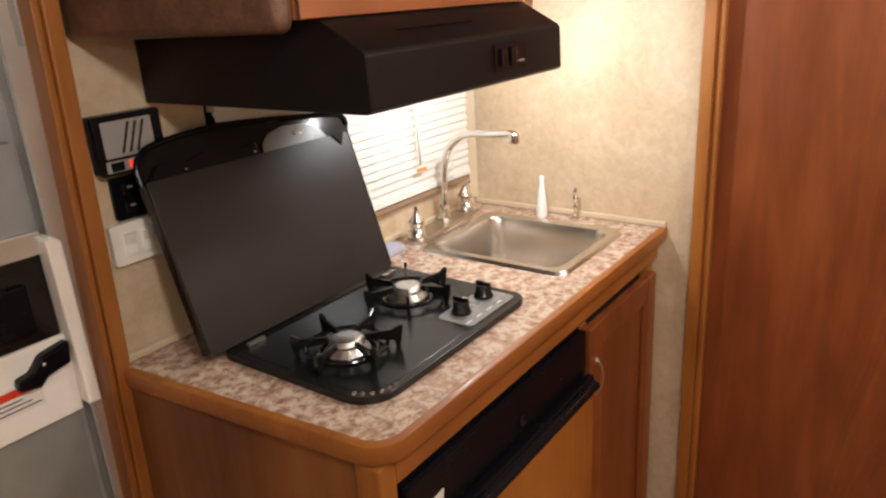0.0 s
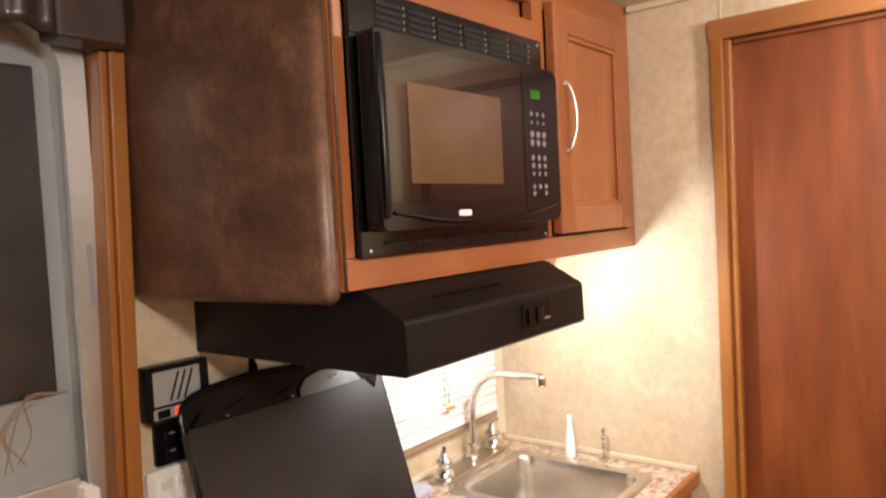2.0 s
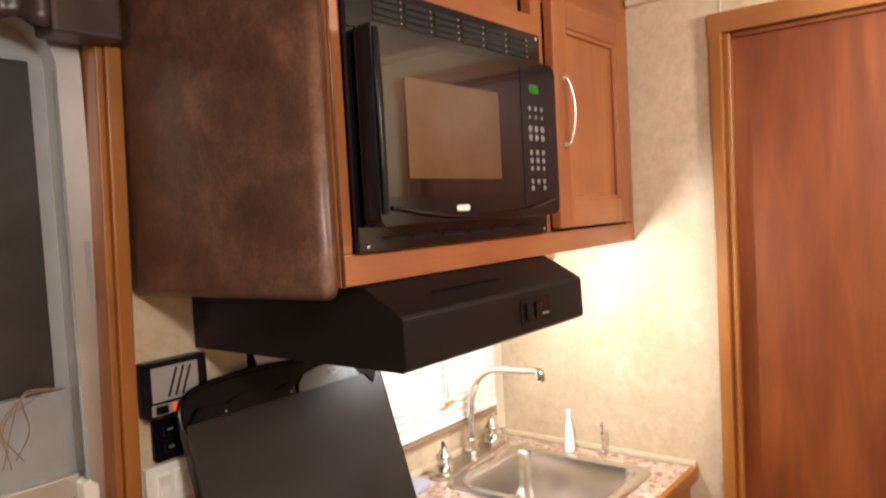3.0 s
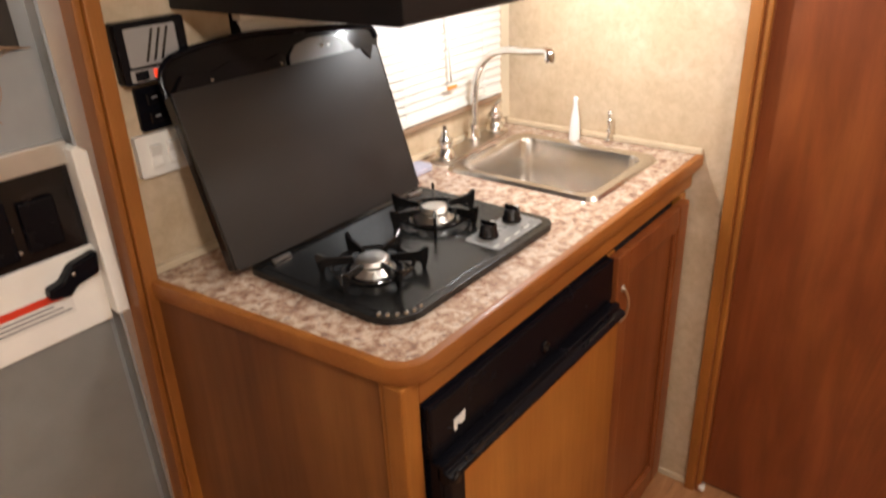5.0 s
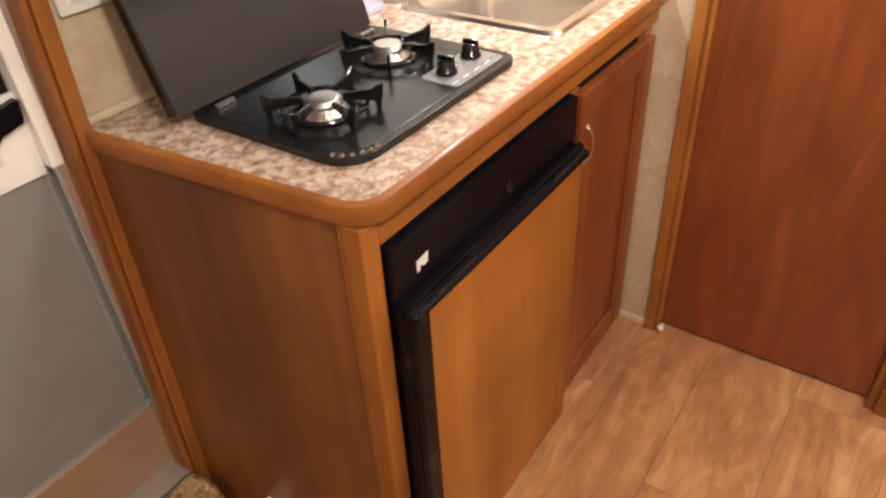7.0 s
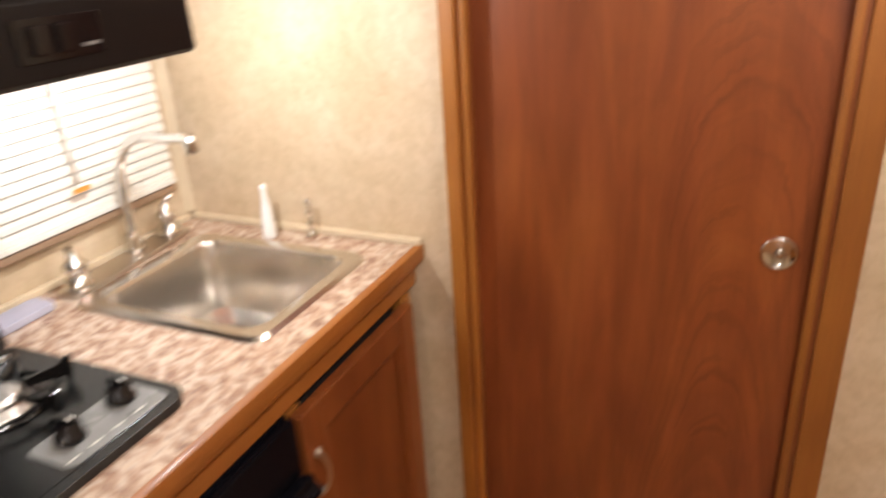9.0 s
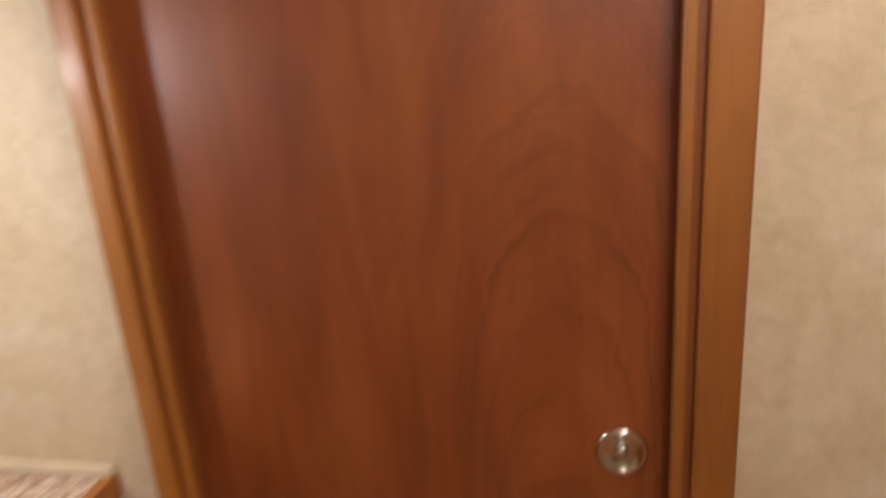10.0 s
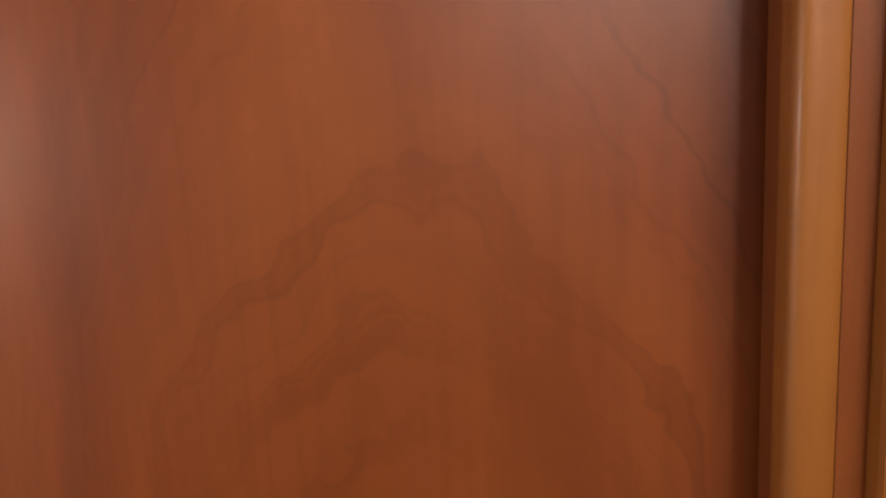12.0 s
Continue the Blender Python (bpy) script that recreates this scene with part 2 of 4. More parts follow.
def plank_vinyl():
    k = Mat("oak_look_vinyl_plank", 0.34)
    r = k.math("MULTIPLY", k.random(), 9.0)
    v = k.coords((0.22, 1, 1), shift=r)
    a = k.noise(v, 16, 5, 0.62, 1.2)
    b = k.noise(v, 120, 4, 0.6)
    blot = k.noise(k.coords(), 6, 3, 0.6, 0.6)
    c = k.ramp(a, (0.24, (0.27, 0.115, 0.048)), (0.5, (0.44, 0.215, 0.093)), (0.72, (0.6, 0.34, 0.17)))
    c = k.mix(0.2, c, k.ramp(b, (0.34, (0.55, 0.46, 0.4)), (0.56, (1, 1, 1))), "MULTIPLY")
    c = k.mix(0.55, c, k.ramp(blot, (0.34, (0.6, 0.51, 0.45)), (0.6, (1, 1, 1))), "MULTIPLY")
    k.color(c).bump(b, 0.1, 0.001).roughness(a, 0.28, 0.42)
    return k.m


PLANK = plank_vinyl()


def glow(name, color, strength):
    k = Mat(name, 0.4, 0, color)
    k.b.inputs["Emission Color"].default_value = (*color, 1)
    k.b.inputs["Emission Strength"].default_value = strength
    return k.m


LENS_GLOW = glow("lit_lamp_lens", (1.0, 0.96, 0.92), 5.0)
GREEN_GLOW = glow("green_display_segments", (0.05, 0.4, 0.04), 0.06)
RED_GLOW = glow("red_indicator", (0.9, 0.06, 0.02), 0.8)


# ---- mesh helpers ----
def box(x0, x1, y0, y1, z0, z1, bevel=0.0, bm=None, seg=2):
    """A bevelled box between two corners, added to bm."""
    own = bmesh.new()
    bmesh.ops.create_cube(own, size=1)
    for v in own.verts:
        v.co = ((x0 + x1) / 2 + v.co.x * (x1 - x0), (y0 + y1) / 2 + v.co.y * (y1 - y0), (z0 + z1) / 2 + v.co.z * (z1 - z0))
    if bevel:
        bmesh.ops.bevel(own, geom=own.edges[:], offset=bevel, segments=seg, profile=0.6, affect="EDGES")
    if seg > 3:
        for f in own.faces:
            f.smooth = True
    return merge(bm, own)


def merge(bm, own):
    if bm is None:
        return own
    me = bpy.data.meshes.new("scratch")
    own.to_mesh(me)
    own.free()
    bm.from_mesh(me)
    bpy.data.meshes.remove(me)
    return bm


def prism(pts, depth, m=None, bevel=0.0, bm=None, seg=2):
    """An outline in x, y pulled up by depth in z, then placed by m."""
    own = bmesh.new()
    f = own.faces.new([own.verts.new((x, y, 0)) for x, y in pts])
    r = bmesh.ops.extrude_face_region(own, geom=[f])
    for g in r["geom"]:
        if isinstance(g, bmesh.types.BMVert):
            g.co.z += depth
    bmesh.ops.recalc_face_normals(own, faces=own.faces[:])
    if bevel:
        bmesh.ops.bevel(own, geom=own.edges[:], offset=bevel, segments=seg, profile=0.6, affect="EDGES", clamp_overlap=True)
    if m is not None:
        own.transform(m)
    bmesh.ops.recalc_face_normals(own, faces=own.faces[:])
    return merge(bm, own)


def rounded(x0, x1, y0, y1, r, n=6):
    """A rectangle outline with rounded corners; r: one radius or four (from x0,y0 round anticlockwise)."""
    rs = r if isinstance(r, tuple) else (r,) * 4
    pts = []
    for (cx, cy, a0), q in zip(((x0, y0, 180), (x1, y0, 270), (x1, y1, 0), (x0, y1, 90)), rs):
        ox = cx + q if cx == x0 else cx - q
        oy = cy + q if cy == y0 else cy - q
        if q <= 0:
            pts.append((cx, cy))
            continue
        for i in range(n + 1):
            a = radians(a0 + 90 * i / n)
            pts.append((ox + q * math.cos(a), oy + q * math.sin(a)))
    return pts


# outline planes: facing the aisle (u = x, v = z, depth towards the aisle)
def facing(y):
    return Matrix(((1, 0, 0, 0), (0, 0, -1, y), (0, 1, 0, 0), (0, 0, 0, 1)))


# outline in (y, z), depth along +x
def across(x):
    return Matrix(((0, 0, 1, x), (1, 0, 0, 0), (0, 1, 0, 0), (0, 0, 0, 1)))


def lathe(profile, m, n=28, bm=None):
    """A turned shape: (radius, height) pairs about z, placed by m."""
    own = bmesh.new()
    rings = [[own.verts.new((r * math.cos(2 * math.pi * i / n), r * math.sin(2 * math.pi * i / n), h)) for i in range(n)] for r, h in profile]
    for a, b in zip(rings, rings[1:]):
        for i in range(n):
            own.faces.new((a[i], a[(i + 1) % n], b[(i + 1) % n], b[i]))
    own.faces.new(rings[0][::-1])
    own.faces.new(rings[-1])
    for f in own.faces:
        f.smooth = True
    own.transform(m)
    return merge(bm, own)


def tube(points, radius, n=12, bm=None):
    """A round bar through points; radius: one or one for each point."""
    own = bmesh.new()
    ps = [Vector(p) for p in points]
    rs = radius if isinstance(radius, (list, tuple)) else [radius] * len(ps)
    rings = []
    side = None
    for i, p in enumerate(ps):
        d = (ps[min(i + 1, len(ps) - 1)] - ps[max(i - 1, 0)]).normalized()
        if side is None:
            side = d.orthogonal().normalized()
        side = (side - d * side.dot(d)).normalized()
        up = d.cross(side)
        rings.append([own.verts.new(p + rs[i] * (math.cos(2 * math.pi * k / n) * side + math.sin(2 * math.pi * k / n) * up)) for k in range(n)])
    for a, b in zip(rings, rings[1:]):
        for k in range(n):
            own.faces.new((a[k], a[(k + 1) % n], b[(k + 1) % n], b[k]))
    own.faces.new(rings[0][::-1])
    own.faces.new(rings[-1])
    for f in own.faces:
        f.smooth = len(f.verts) == 4
    bmesh.ops.recalc_face_normals(own, faces=own.faces[:])
    return merge(bm, own)


def curve(points, steps=8):
    """A smooth line through points."""
    ps = [Vector(p) for p in points]
    ps = [2 * ps[0] - ps[1]] + ps + [2 * ps[-1] - ps[-2]]
    out = []
    for a, b, c, d in zip(ps, ps[1:], ps[2:], ps[3:]):
        for i in range(steps):
            t = i / steps
            out.append(0.5 * ((2 * b) + (c - a) * t + (2 * a - 5 * b + 4 * c - d) * t * t + (3 * b - a - 3 * c + d) * t ** 3))
    return out + [ps[-2]]


def linked(name, bm, material):
    for e in bm.edges:
        if len(e.link_faces) == 2 and e.calc_face_angle(0.0) > 0.6:
            e.smooth = False
    me = bpy.data.meshes.new(name)
    bm.to_mesh(me)
    bm.free()
    me.materials.append(material)
    return new(name, me)


def part(name, bm, material, parent, label=""):
    ob = linked(name, bm, material)
    ob.parent = parent
    return tagged(ob, label)


def thing(name, label, category, group="", at=(0, 0, 0)):
    ob = new(name)
    ob.empty_display_size = 0.05
    return tagged(ob, label, category, group)


def setting(name, bm, material, label="", category=""):
    return tagged(linked(name, bm, material), label, category, kind="structure")


def wall_with_hole(axis, at, thick, a0, a1, z0, z1, holes):
    """A wall in strips round its openings. axis 'y': runs along x; 'x': runs along y. holes: (a0, a1, z0, z1), in order of a."""
    bm = bmesh.new()

    def strip(u0, u1, w0, w1):
        if u1 - u0 < 1e-4 or w1 - w0 < 1e-4:
            return
        if axis == "y":
            box(u0, u1, at, at + thick, w0, w1, 0, bm)
        else:
            box(at, at + thick, u0, u1, w0, w1, 0, bm)
    u = a0
    for h0, h1, q0, q1 in holes:
        strip(u, h0, z0, z1)
        strip(h0, h1, z0, q0)
        strip(h0, h1, q1, z1)
        u = h1
    strip(u, a1, z0, z1)
    return bm


# ---- shell ----
CEILING_Z = 1.93
setting("wall_window_side", wall_with_hole("y", 0.515, 0.06, -2.9, 1.05, 0, CEILING_Z, [(-0.732, -0.035, 0.0, 1.84), (0.2, 0.93, 0.985, 1.27)]), WALL, "mottled beige vinyl wall panel above the counter", "wall")
setting("wall_partition", wall_with_hole("x", 0.98, 0.05, -2.0, 0.515, 0, CEILING_Z, [(-0.625, -0.085, 0.0, 1.832)]), WALL, "mottled beige vinyl partition wall beside the sliding door", "wall")
setting("wall_far_side", box(-2.9, 1.05, -2.06, -2.0, 0, CEILING_Z), WALL, "mottled beige vinyl side wall", "wall")
setting("wall_rear", box(-2.96, -2.9, -2.0, 0.515, 0, CEILING_Z), WALL, "mottled beige vinyl end wall", "wall")
setting("ceiling", box(-2.96, 1.6, -2.06, 0.575, CEILING_Z, CEILING_Z + 0.05), CEIL, "off-white ceiling panel", "ceiling")
setting("wall_behind_sliding_door", box(1.5, 1.55, -2.0, 0.515, 0, CEILING_Z), WALL, "plain wall of the closed washroom", "wall")
setting("ground_outside", box(-150, 150, -150, 150, -0.75, -0.7), TAN, "dim ground outside the trailer", "ground")
# ceiling joint strip along the partition
setting("ceiling_trim", box(0.962, 0.98, -2.0, 0.12, CEILING_Z - 0.014, CEILING_Z, 0.003), CREAM, "thin cream strip where wall meets ceiling", "trim")
setting("wall_seam_strip", box(0.9785, 0.981, -0.08, -0.075, 1.862, CEILING_Z - 0.014, 0.0008), CREAM, "vertical seam strip on the wall", "trim")
setting("corner_strip", prism([(0.98, 0.515), (0.966, 0.515), (0.98, 0.501)], 0.49, pose(0, 0, 0.915), 0.001), CREAM, "cream quarter-round in the wall corner", "trim")
setting("baseboard", box(0.974, 0.98, -0.058, 0.03, 0.0, 0.018, 0.002), CREAM, "low pale strip at the foot of the wall", "baseboard")
setting("subfloor", box(-2.96, 1.6, -2.06, 0.515, -0.05, -0.0045), DARK_GAP, "dark subfloor under the vinyl planks", "floor")


# ---- sliding door ----
def sliding_door():
    d = thing("door_1", "closed red-brown veneered sliding door with round finger pull", "door")
    d["kind"] = "structure"
    leaf = part("leaf", box(1.003, 1.026, -0.625, -0.085, 0.008, 1.832, 0.002), VENEER, d)
    # round cup pull with rim and lock button
    m = pose(1.003, -0.5565, 0.9445, 0, -90, 0)
    pull = part("finger_pull", lathe([(0.0015, 0.0012), (0.0185, 0.0012), (0.021, 0.0035), (0.0235, 0.004), (0.0255, 0.0022), (0.026, 0.0)][::-1], m, 40), CHROME, d, "round chrome finger pull")
    part("button", lathe([(0.006, 0.0), (0.006, 0.0035), (0.004, 0.005), (0.0005, 0.0055)], m @ pose(0, 0, 0.001), 20), CHROME, pull)
    return d


sliding_door()


def casing(name, y_in, y_out, label, gap=0.0047):
    """One upright of the door casing: a bead at the opening and a flat board with eased edges."""
    s = 1 if y_out > y_in else -1
    c = thing(name, label, "door casing")
    c["kind"] = "structure"
    lo, hi = sorted((y_in + s * (0.0138 + gap), y_out))
    part("board", box(0.962, 0.98, lo, hi, 0, 1.862, 0.0025), HONEY, c)
    blo, bhi = sorted((y_in, y_in + s * 0.0138))
    part("bead", box(0.9705, 0.9848, blo, bhi, 0, 1.82, 0.005, seg=4), HONEY, c)
    # The recess side is coloured dark red-brown for the shadow beside the leaf.
    llo, lhi = sorted((y_in + s * 0.003, y_in + s * 0.0138))
    part("lining", box(0.985, 1.0025, llo, lhi, 0, 1.82), RED_DOOR, c)
    # Nearly flush dark strip: shade of the step from bead to board, as colour.
    glo, ghi = sorted((y_in + s * 0.0115, y_in + s * (0.0137 + gap)))
    part("groove", box(0.9705, 0.98, glo, ghi, 0, 1.82), RED_DOOR, c)
    return c


casing("trim_latch_side", -0.599, -0.656, "honey-stained wooden door casing with inner bead")
casing("trim_sink_side", -0.098, -0.058, "honey-stained wooden door casing beside the counter", 0.0012)
head = thing("trim_head", "honey-stained wooden casing over the sliding door", "door casing")
head["kind"] = "structure"
part("board", box(0.9615, 0.98, -0.66, -0.055, 1.8205, 1.862, 0.0025), HONEY_Y, head)
# Dark strip puts the shadow gap under the head into the colour.
part("lining", box(0.986, 1.0025, -0.596, -0.099, 1.8125, 1.8205, 0.001), RED_DOOR, head, "dark reddish strip for the shadow gap over the door leaf")
tagged(linked("door_stop", lathe([(0.006, 0), (0.006, 0.012), (0.0085, 0.013), (0.0085, 0.018), (0.004, 0.02)], pose(0.9705, -0.104, 0.028, 0, -90, 0), 16), WHITE), "small white rubber-tipped stop at the casing's foot", "door stop")


# ---- counter ----
def counter():
    c = thing("countertop", "granite-look laminate countertop with stained wooden edge", "countertop")
    # laminate sheet with the sink cut out; the front-left corner is rounded
    bend = [(0.054 - 0.05 * math.sin(radians(9 * i)), 0.054 - 0.05 * math.cos(radians(9 * i))) for i in range(10, -1, -1)]
    sheet = [(0.7701, 0.004), (0.979, 0.004), (0.979, 0.513), (-0.038, 0.513)] + bend
    sheet += [(0.77, 0.004), (0.77, 0.085), (0.622, 0.085), (0.622, 0.408), (0.896, 0.408), (0.896, 0.085), (0.7701, 0.085)]
    bm = prism(sheet, 0.012, pose(0, 0, 0.889))
    part("laminate", bm, LAMINATE, c)
    core = bmesh.new()
    for x0, x1, y0, y1 in ((0.07, 0.62, 0.07, 0.513), (0.62, 0.898, 0.03, 0.083), (0.62, 0.898, 0.41, 0.513), (0.898, 0.979, 0.03, 0.513)):
        box(x0, x1, y0, y1, 0.8705, 0.8885, 0, core)
    part("core", core, PANEL, c)
    # wooden edge: outer outline less the inner one, front-left corner rounded
    n = 10
    arc = [(0.052 - 0.052 * math.cos(radians(90 * i / n)), 0.052 - 0.052 * math.sin(radians(90 * i / n))) for i in range(n + 1)]
    line = [(-0.043, 0.513)] + arc + [(0.979, 0.0)]
    bm = bmesh.new()
    rows = []
    for i, (x, y) in enumerate(line):
        a = Vector(line[max(i - 1, 0)])
        b = Vector(line[min(i + 1, len(line) - 1)])
        t = (b - a).normalized()
        nrm = Vector((t.y, -t.x)) * -1
        prof = [(0.013, 0.9022), (0.004, 0.9022), (0.001, 0.9008), (0.0, 0.897), (0.0, 0.877), (0.002, 0.872), (0.006, 0.87), (0.022, 0.87), (0.022, 0.885)]
        rows.append([bm.verts.new((x + nrm.x * p, y + nrm.y * p, z)) for p, z in prof])
    for r0, r1 in zip(rows, rows[1:]):
        for k in range(len(r0) - 1):
            f = bm.faces.new((r0[k], r0[k + 1], r1[k + 1], r1[k]))
            f.smooth = True
    bm.faces.new(rows[0])
    bm.faces.new(rows[-1][::-1])
    bmesh.ops.recalc_face_normals(bm, faces=bm.faces[:])
    part("edge_band", bm, HONEY_X, c, "rounded stained wooden edge band")
    part("back_strip", box(-0.03, 0.966, 0.503, 0.5148, 0.9012, 0.914, 0.003), CREAM, c, "cream sealing strip along the wall")
    part("side_strip", box(0.9705, 0.9798, 0.002, 0.503, 0.9012, 0.914, 0.003), CREAM, c, "cream sealing strip along the partition")
    return c


counter()


def frame_door(name, parent, x0, x1, z0, z1, y, wood_v, wood_x, w=0.05):
    """A raised-frame cabinet door with a recessed panel and moulded inner edge."""
    d = new(name)
    d.parent = parent
    part("stile", box(x0, x0 + w, y - 0.02, y, z0, z1, 0.004), wood_v, d)
    part("stile", box(x1 - w, x1, y - 0.02, y, z0, z1, 0.004), wood_v, d)
    part("rail", box(x0 + w, x1 - w, y - 0.0195, y, z0, z0 + w, 0.003), wood_x, d)
    part("rail", box(x0 + w, x1 - w, y - 0.0195, y, z1 - w, z1, 0.003), wood_x, d)
    part("panel", box(x0 + w - 0.004, x1 - w + 0.004, y - 0.009, y - 0.002, z0 + w - 0.004, z1 - w + 0.004), wood_v, d)
    q = 0.008
    bm = bmesh.new()
    box(x0 + w - 0.002, x0 + w + q, y - 0.0165, y - 0.009, z0 + w, z1 - w, 0.003, bm)
    box(x1 - w - q, x1 - w + 0.002, y - 0.0165, y - 0.009, z0 + w, z1 - w, 0.003, bm)
    box(x0 + w + q, x1 - w - q, y - 0.0163, y - 0.009, z0 + w - 0.002, z0 + w + q, 0.003, bm)
    box(x0 + w + q, x1 - w - q, y - 0.0163, y - 0.009, z1 - w - q, z1 - w + 0.002, 0.003, bm)
    part("moulding", bm, wood_v, d)
    return d


def bow_pull(parent, x, y, z0, z1, out=1.0):
    """A slim arched bar handle."""
    zc = (z0 + z1) / 2
    h = (z1 - z0) / 2
    pts = curve([(x, y, z0), (x, y - 0.012 * out, z0 + h * 0.06), (x + 0.004, y - 0.024 * out, z0 + h * 0.45), (x + 0.006, y - 0.029 * out, zc), (x + 0.004, y - 0.024 * out, z1 - h * 0.45), (x, y - 0.012 * out, z1 - h * 0.06), (x, y, z1)])
    rs = [0.0028 + 0.0024 * abs(2 * i / (len(pts) - 1) - 1) ** 3 for i in range(len(pts))]
    p = part("handle", tube(pts, rs), NICKEL, parent, "arched brushed-nickel handle")
    for z in (z0, z1):
        lathe_ = lathe([(0.0075, 0), (0.007, 0.003), (0.0045, 0.004)], pose(x, y, z, 90, 0, 0), 16)
        part("rosette", lathe_, NICKEL, p)
    return p


def base_cabinet():
    c = thing("base_cabinet", "honey-brown stained galley base cabinet with side panel", "cabinet")
    # side panel, a little splayed towards the wall
    pts = [(0.016, 0.032), (0.03, 0.032), (-0.008, 0.513), (-0.022, 0.513)]
    side = prism(pts, 0.8698, None)
    for v in side.verts:
        v.co.x -= (0.016 + 0.018 * (0.86 - v.co.z) / 0.86) * (v.co.y - 0.032) / 0.48
    part("side_panel", side, PANEL, c)
    part("corner_post", box(0.006, 0.04, 0.016, 0.05, 0.0, 0.8695, 0.004), HONEY, c)
    part("corner_bead", box(0.0085, 0.0165, 0.0505, 0.058, 0.004, 0.869, 0.002), HONEY, c)
    part("top_rail", box(0.041, 0.975, 0.0175, 0.036, 0.8275, 0.8698, 0.002), HONEY_X, c)
    part("centre_stile", box(0.58, 0.606, 0.018, 0.036, 0.0, 0.8215, 0.002), HONEY, c)
    part("end_stile", box(0.915, 0.946, 0.018, 0.036, 0.0, 0.8215, 0.002), HONEY, c)
    part("bottom_rail", box(0.6065, 0.9145, 0.0185, 0.036, 0.0, 0.055, 0.002), HONEY_X, c)
    part("back", box(0.62, 0.945, 0.038, 0.05, 0.0, 0.82), DARK_GAP, c)
    part("end_panel", box(0.9465, 0.958, 0.03, 0.5, 0.0, 0.8698), PANEL, c)
    part("foot_moulding", prism([(0.006, 0.06), (0.013, 0.06), (-0.054, 0.513), (-0.062, 0.513)], 0.014, None, 0.002), HONEY_Y, c)
    d = frame_door("door", c, 0.58, 0.916, 0.062, 0.819, 0.017, RED_DOOR, RED_DOOR)
    bow_pull(d, 0.602, -0.003, 0.68, 0.748, 0.4)
    return c


base_cabinet()


# ---- refrigerator ----
def fridge():
    f = thing("refrigerator", "small black built-in refrigerator with amber wood door panel", "refrigerator")
    part("body", box(0.045, 0.578, 0.02, 0.5, 0.012, 0.82, 0.003), BLACK_PLASTIC, f)
    top = part("control_panel", box(0.044, 0.574, 0.004, 0.02, 0.733, 0.8205, 0.004), BLACK_PLASTIC, f)
    part("badge", prism([(0.092, 0.756), (0.098, 0.756), (0.099, 0.763), (0.104, 0.763), (0.106, 0.759), (0.116, 0.761), (0.118, 0.777), (0.092, 0.774)], 0.0014, facing(0.004), 0.0003), LABEL, top, "small pale badge")
    part("lock", lathe([(0.012, 0), (0.011, 0.003), (0.007, 0.004), (0.006, 0.001), (0.0005, 0.0012)], pose(0.335, 0.004, 0.762, 90, 0, 0), 20), GLOSS_BLACK, top)
    door = part("door", box(0.046, 0.574, -0.01, 0.0195, 0.015, 0.73, 0.005), BLACK_PLASTIC, f)
    part("wood_panel", box(0.086, 0.562, -0.0165, -0.01, 0.022, 0.702, 0.0015), FRIDGE_WOOD, door, "amber wood veneer door panel")
    strip = rounded(0.047, 0.085, -0.019, -0.0098, (0.008, 0.003, 0.001, 0.001), 5)
    part("hinge_strip", prism(strip, 0.684, pose(0, 0, 0.018), 0.0006), BLACK_PLASTIC, door, "rounded black edge strip")
    # grip rail along the top of the door, its outer end rounded into the edge strip
    prof = [(0.0, 0.703), (-0.012, 0.7025), (-0.02, 0.704), (-0.0245, 0.71), (-0.0235, 0.717), (-0.017, 0.7205), (-0.0125, 0.7215), (-0.011, 0.7315), (0.0, 0.7315)]
    rail = part("handle_rail", prism(prof, 0.53, across(0.046), 0.002), BLACK_PLASTIC, door, "black moulded grip rail")
    for x0, x1 in ((0.1, 0.2), (0.44, 0.54)):
        part("grip_ridge", box(x0, x1, -0.0215, -0.0165, 0.7185, 0.7235, 0.0018), GLOSS_BLACK, rail)
        part("ridge_end", lathe([(0.004, 0), (0.0035, 0.002), (0.0005, 0.003)], pose(x0 - 0.012, -0.019, 0.7195), 12), GLOSS_BLACK, rail)
    part("rail_end", lathe([(0.0085, 0), (0.0085, 0.004), (0.006, 0.006)], pose(0.06, -0.0215, 0.711, 90, 0, 0), 18), GLOSS_BLACK, rail)
    part("foot_grille", box(0.05, 0.585, 0.012, 0.02, 0.0, 0.0115), DARK_GAP, f)
    return f


fridge()


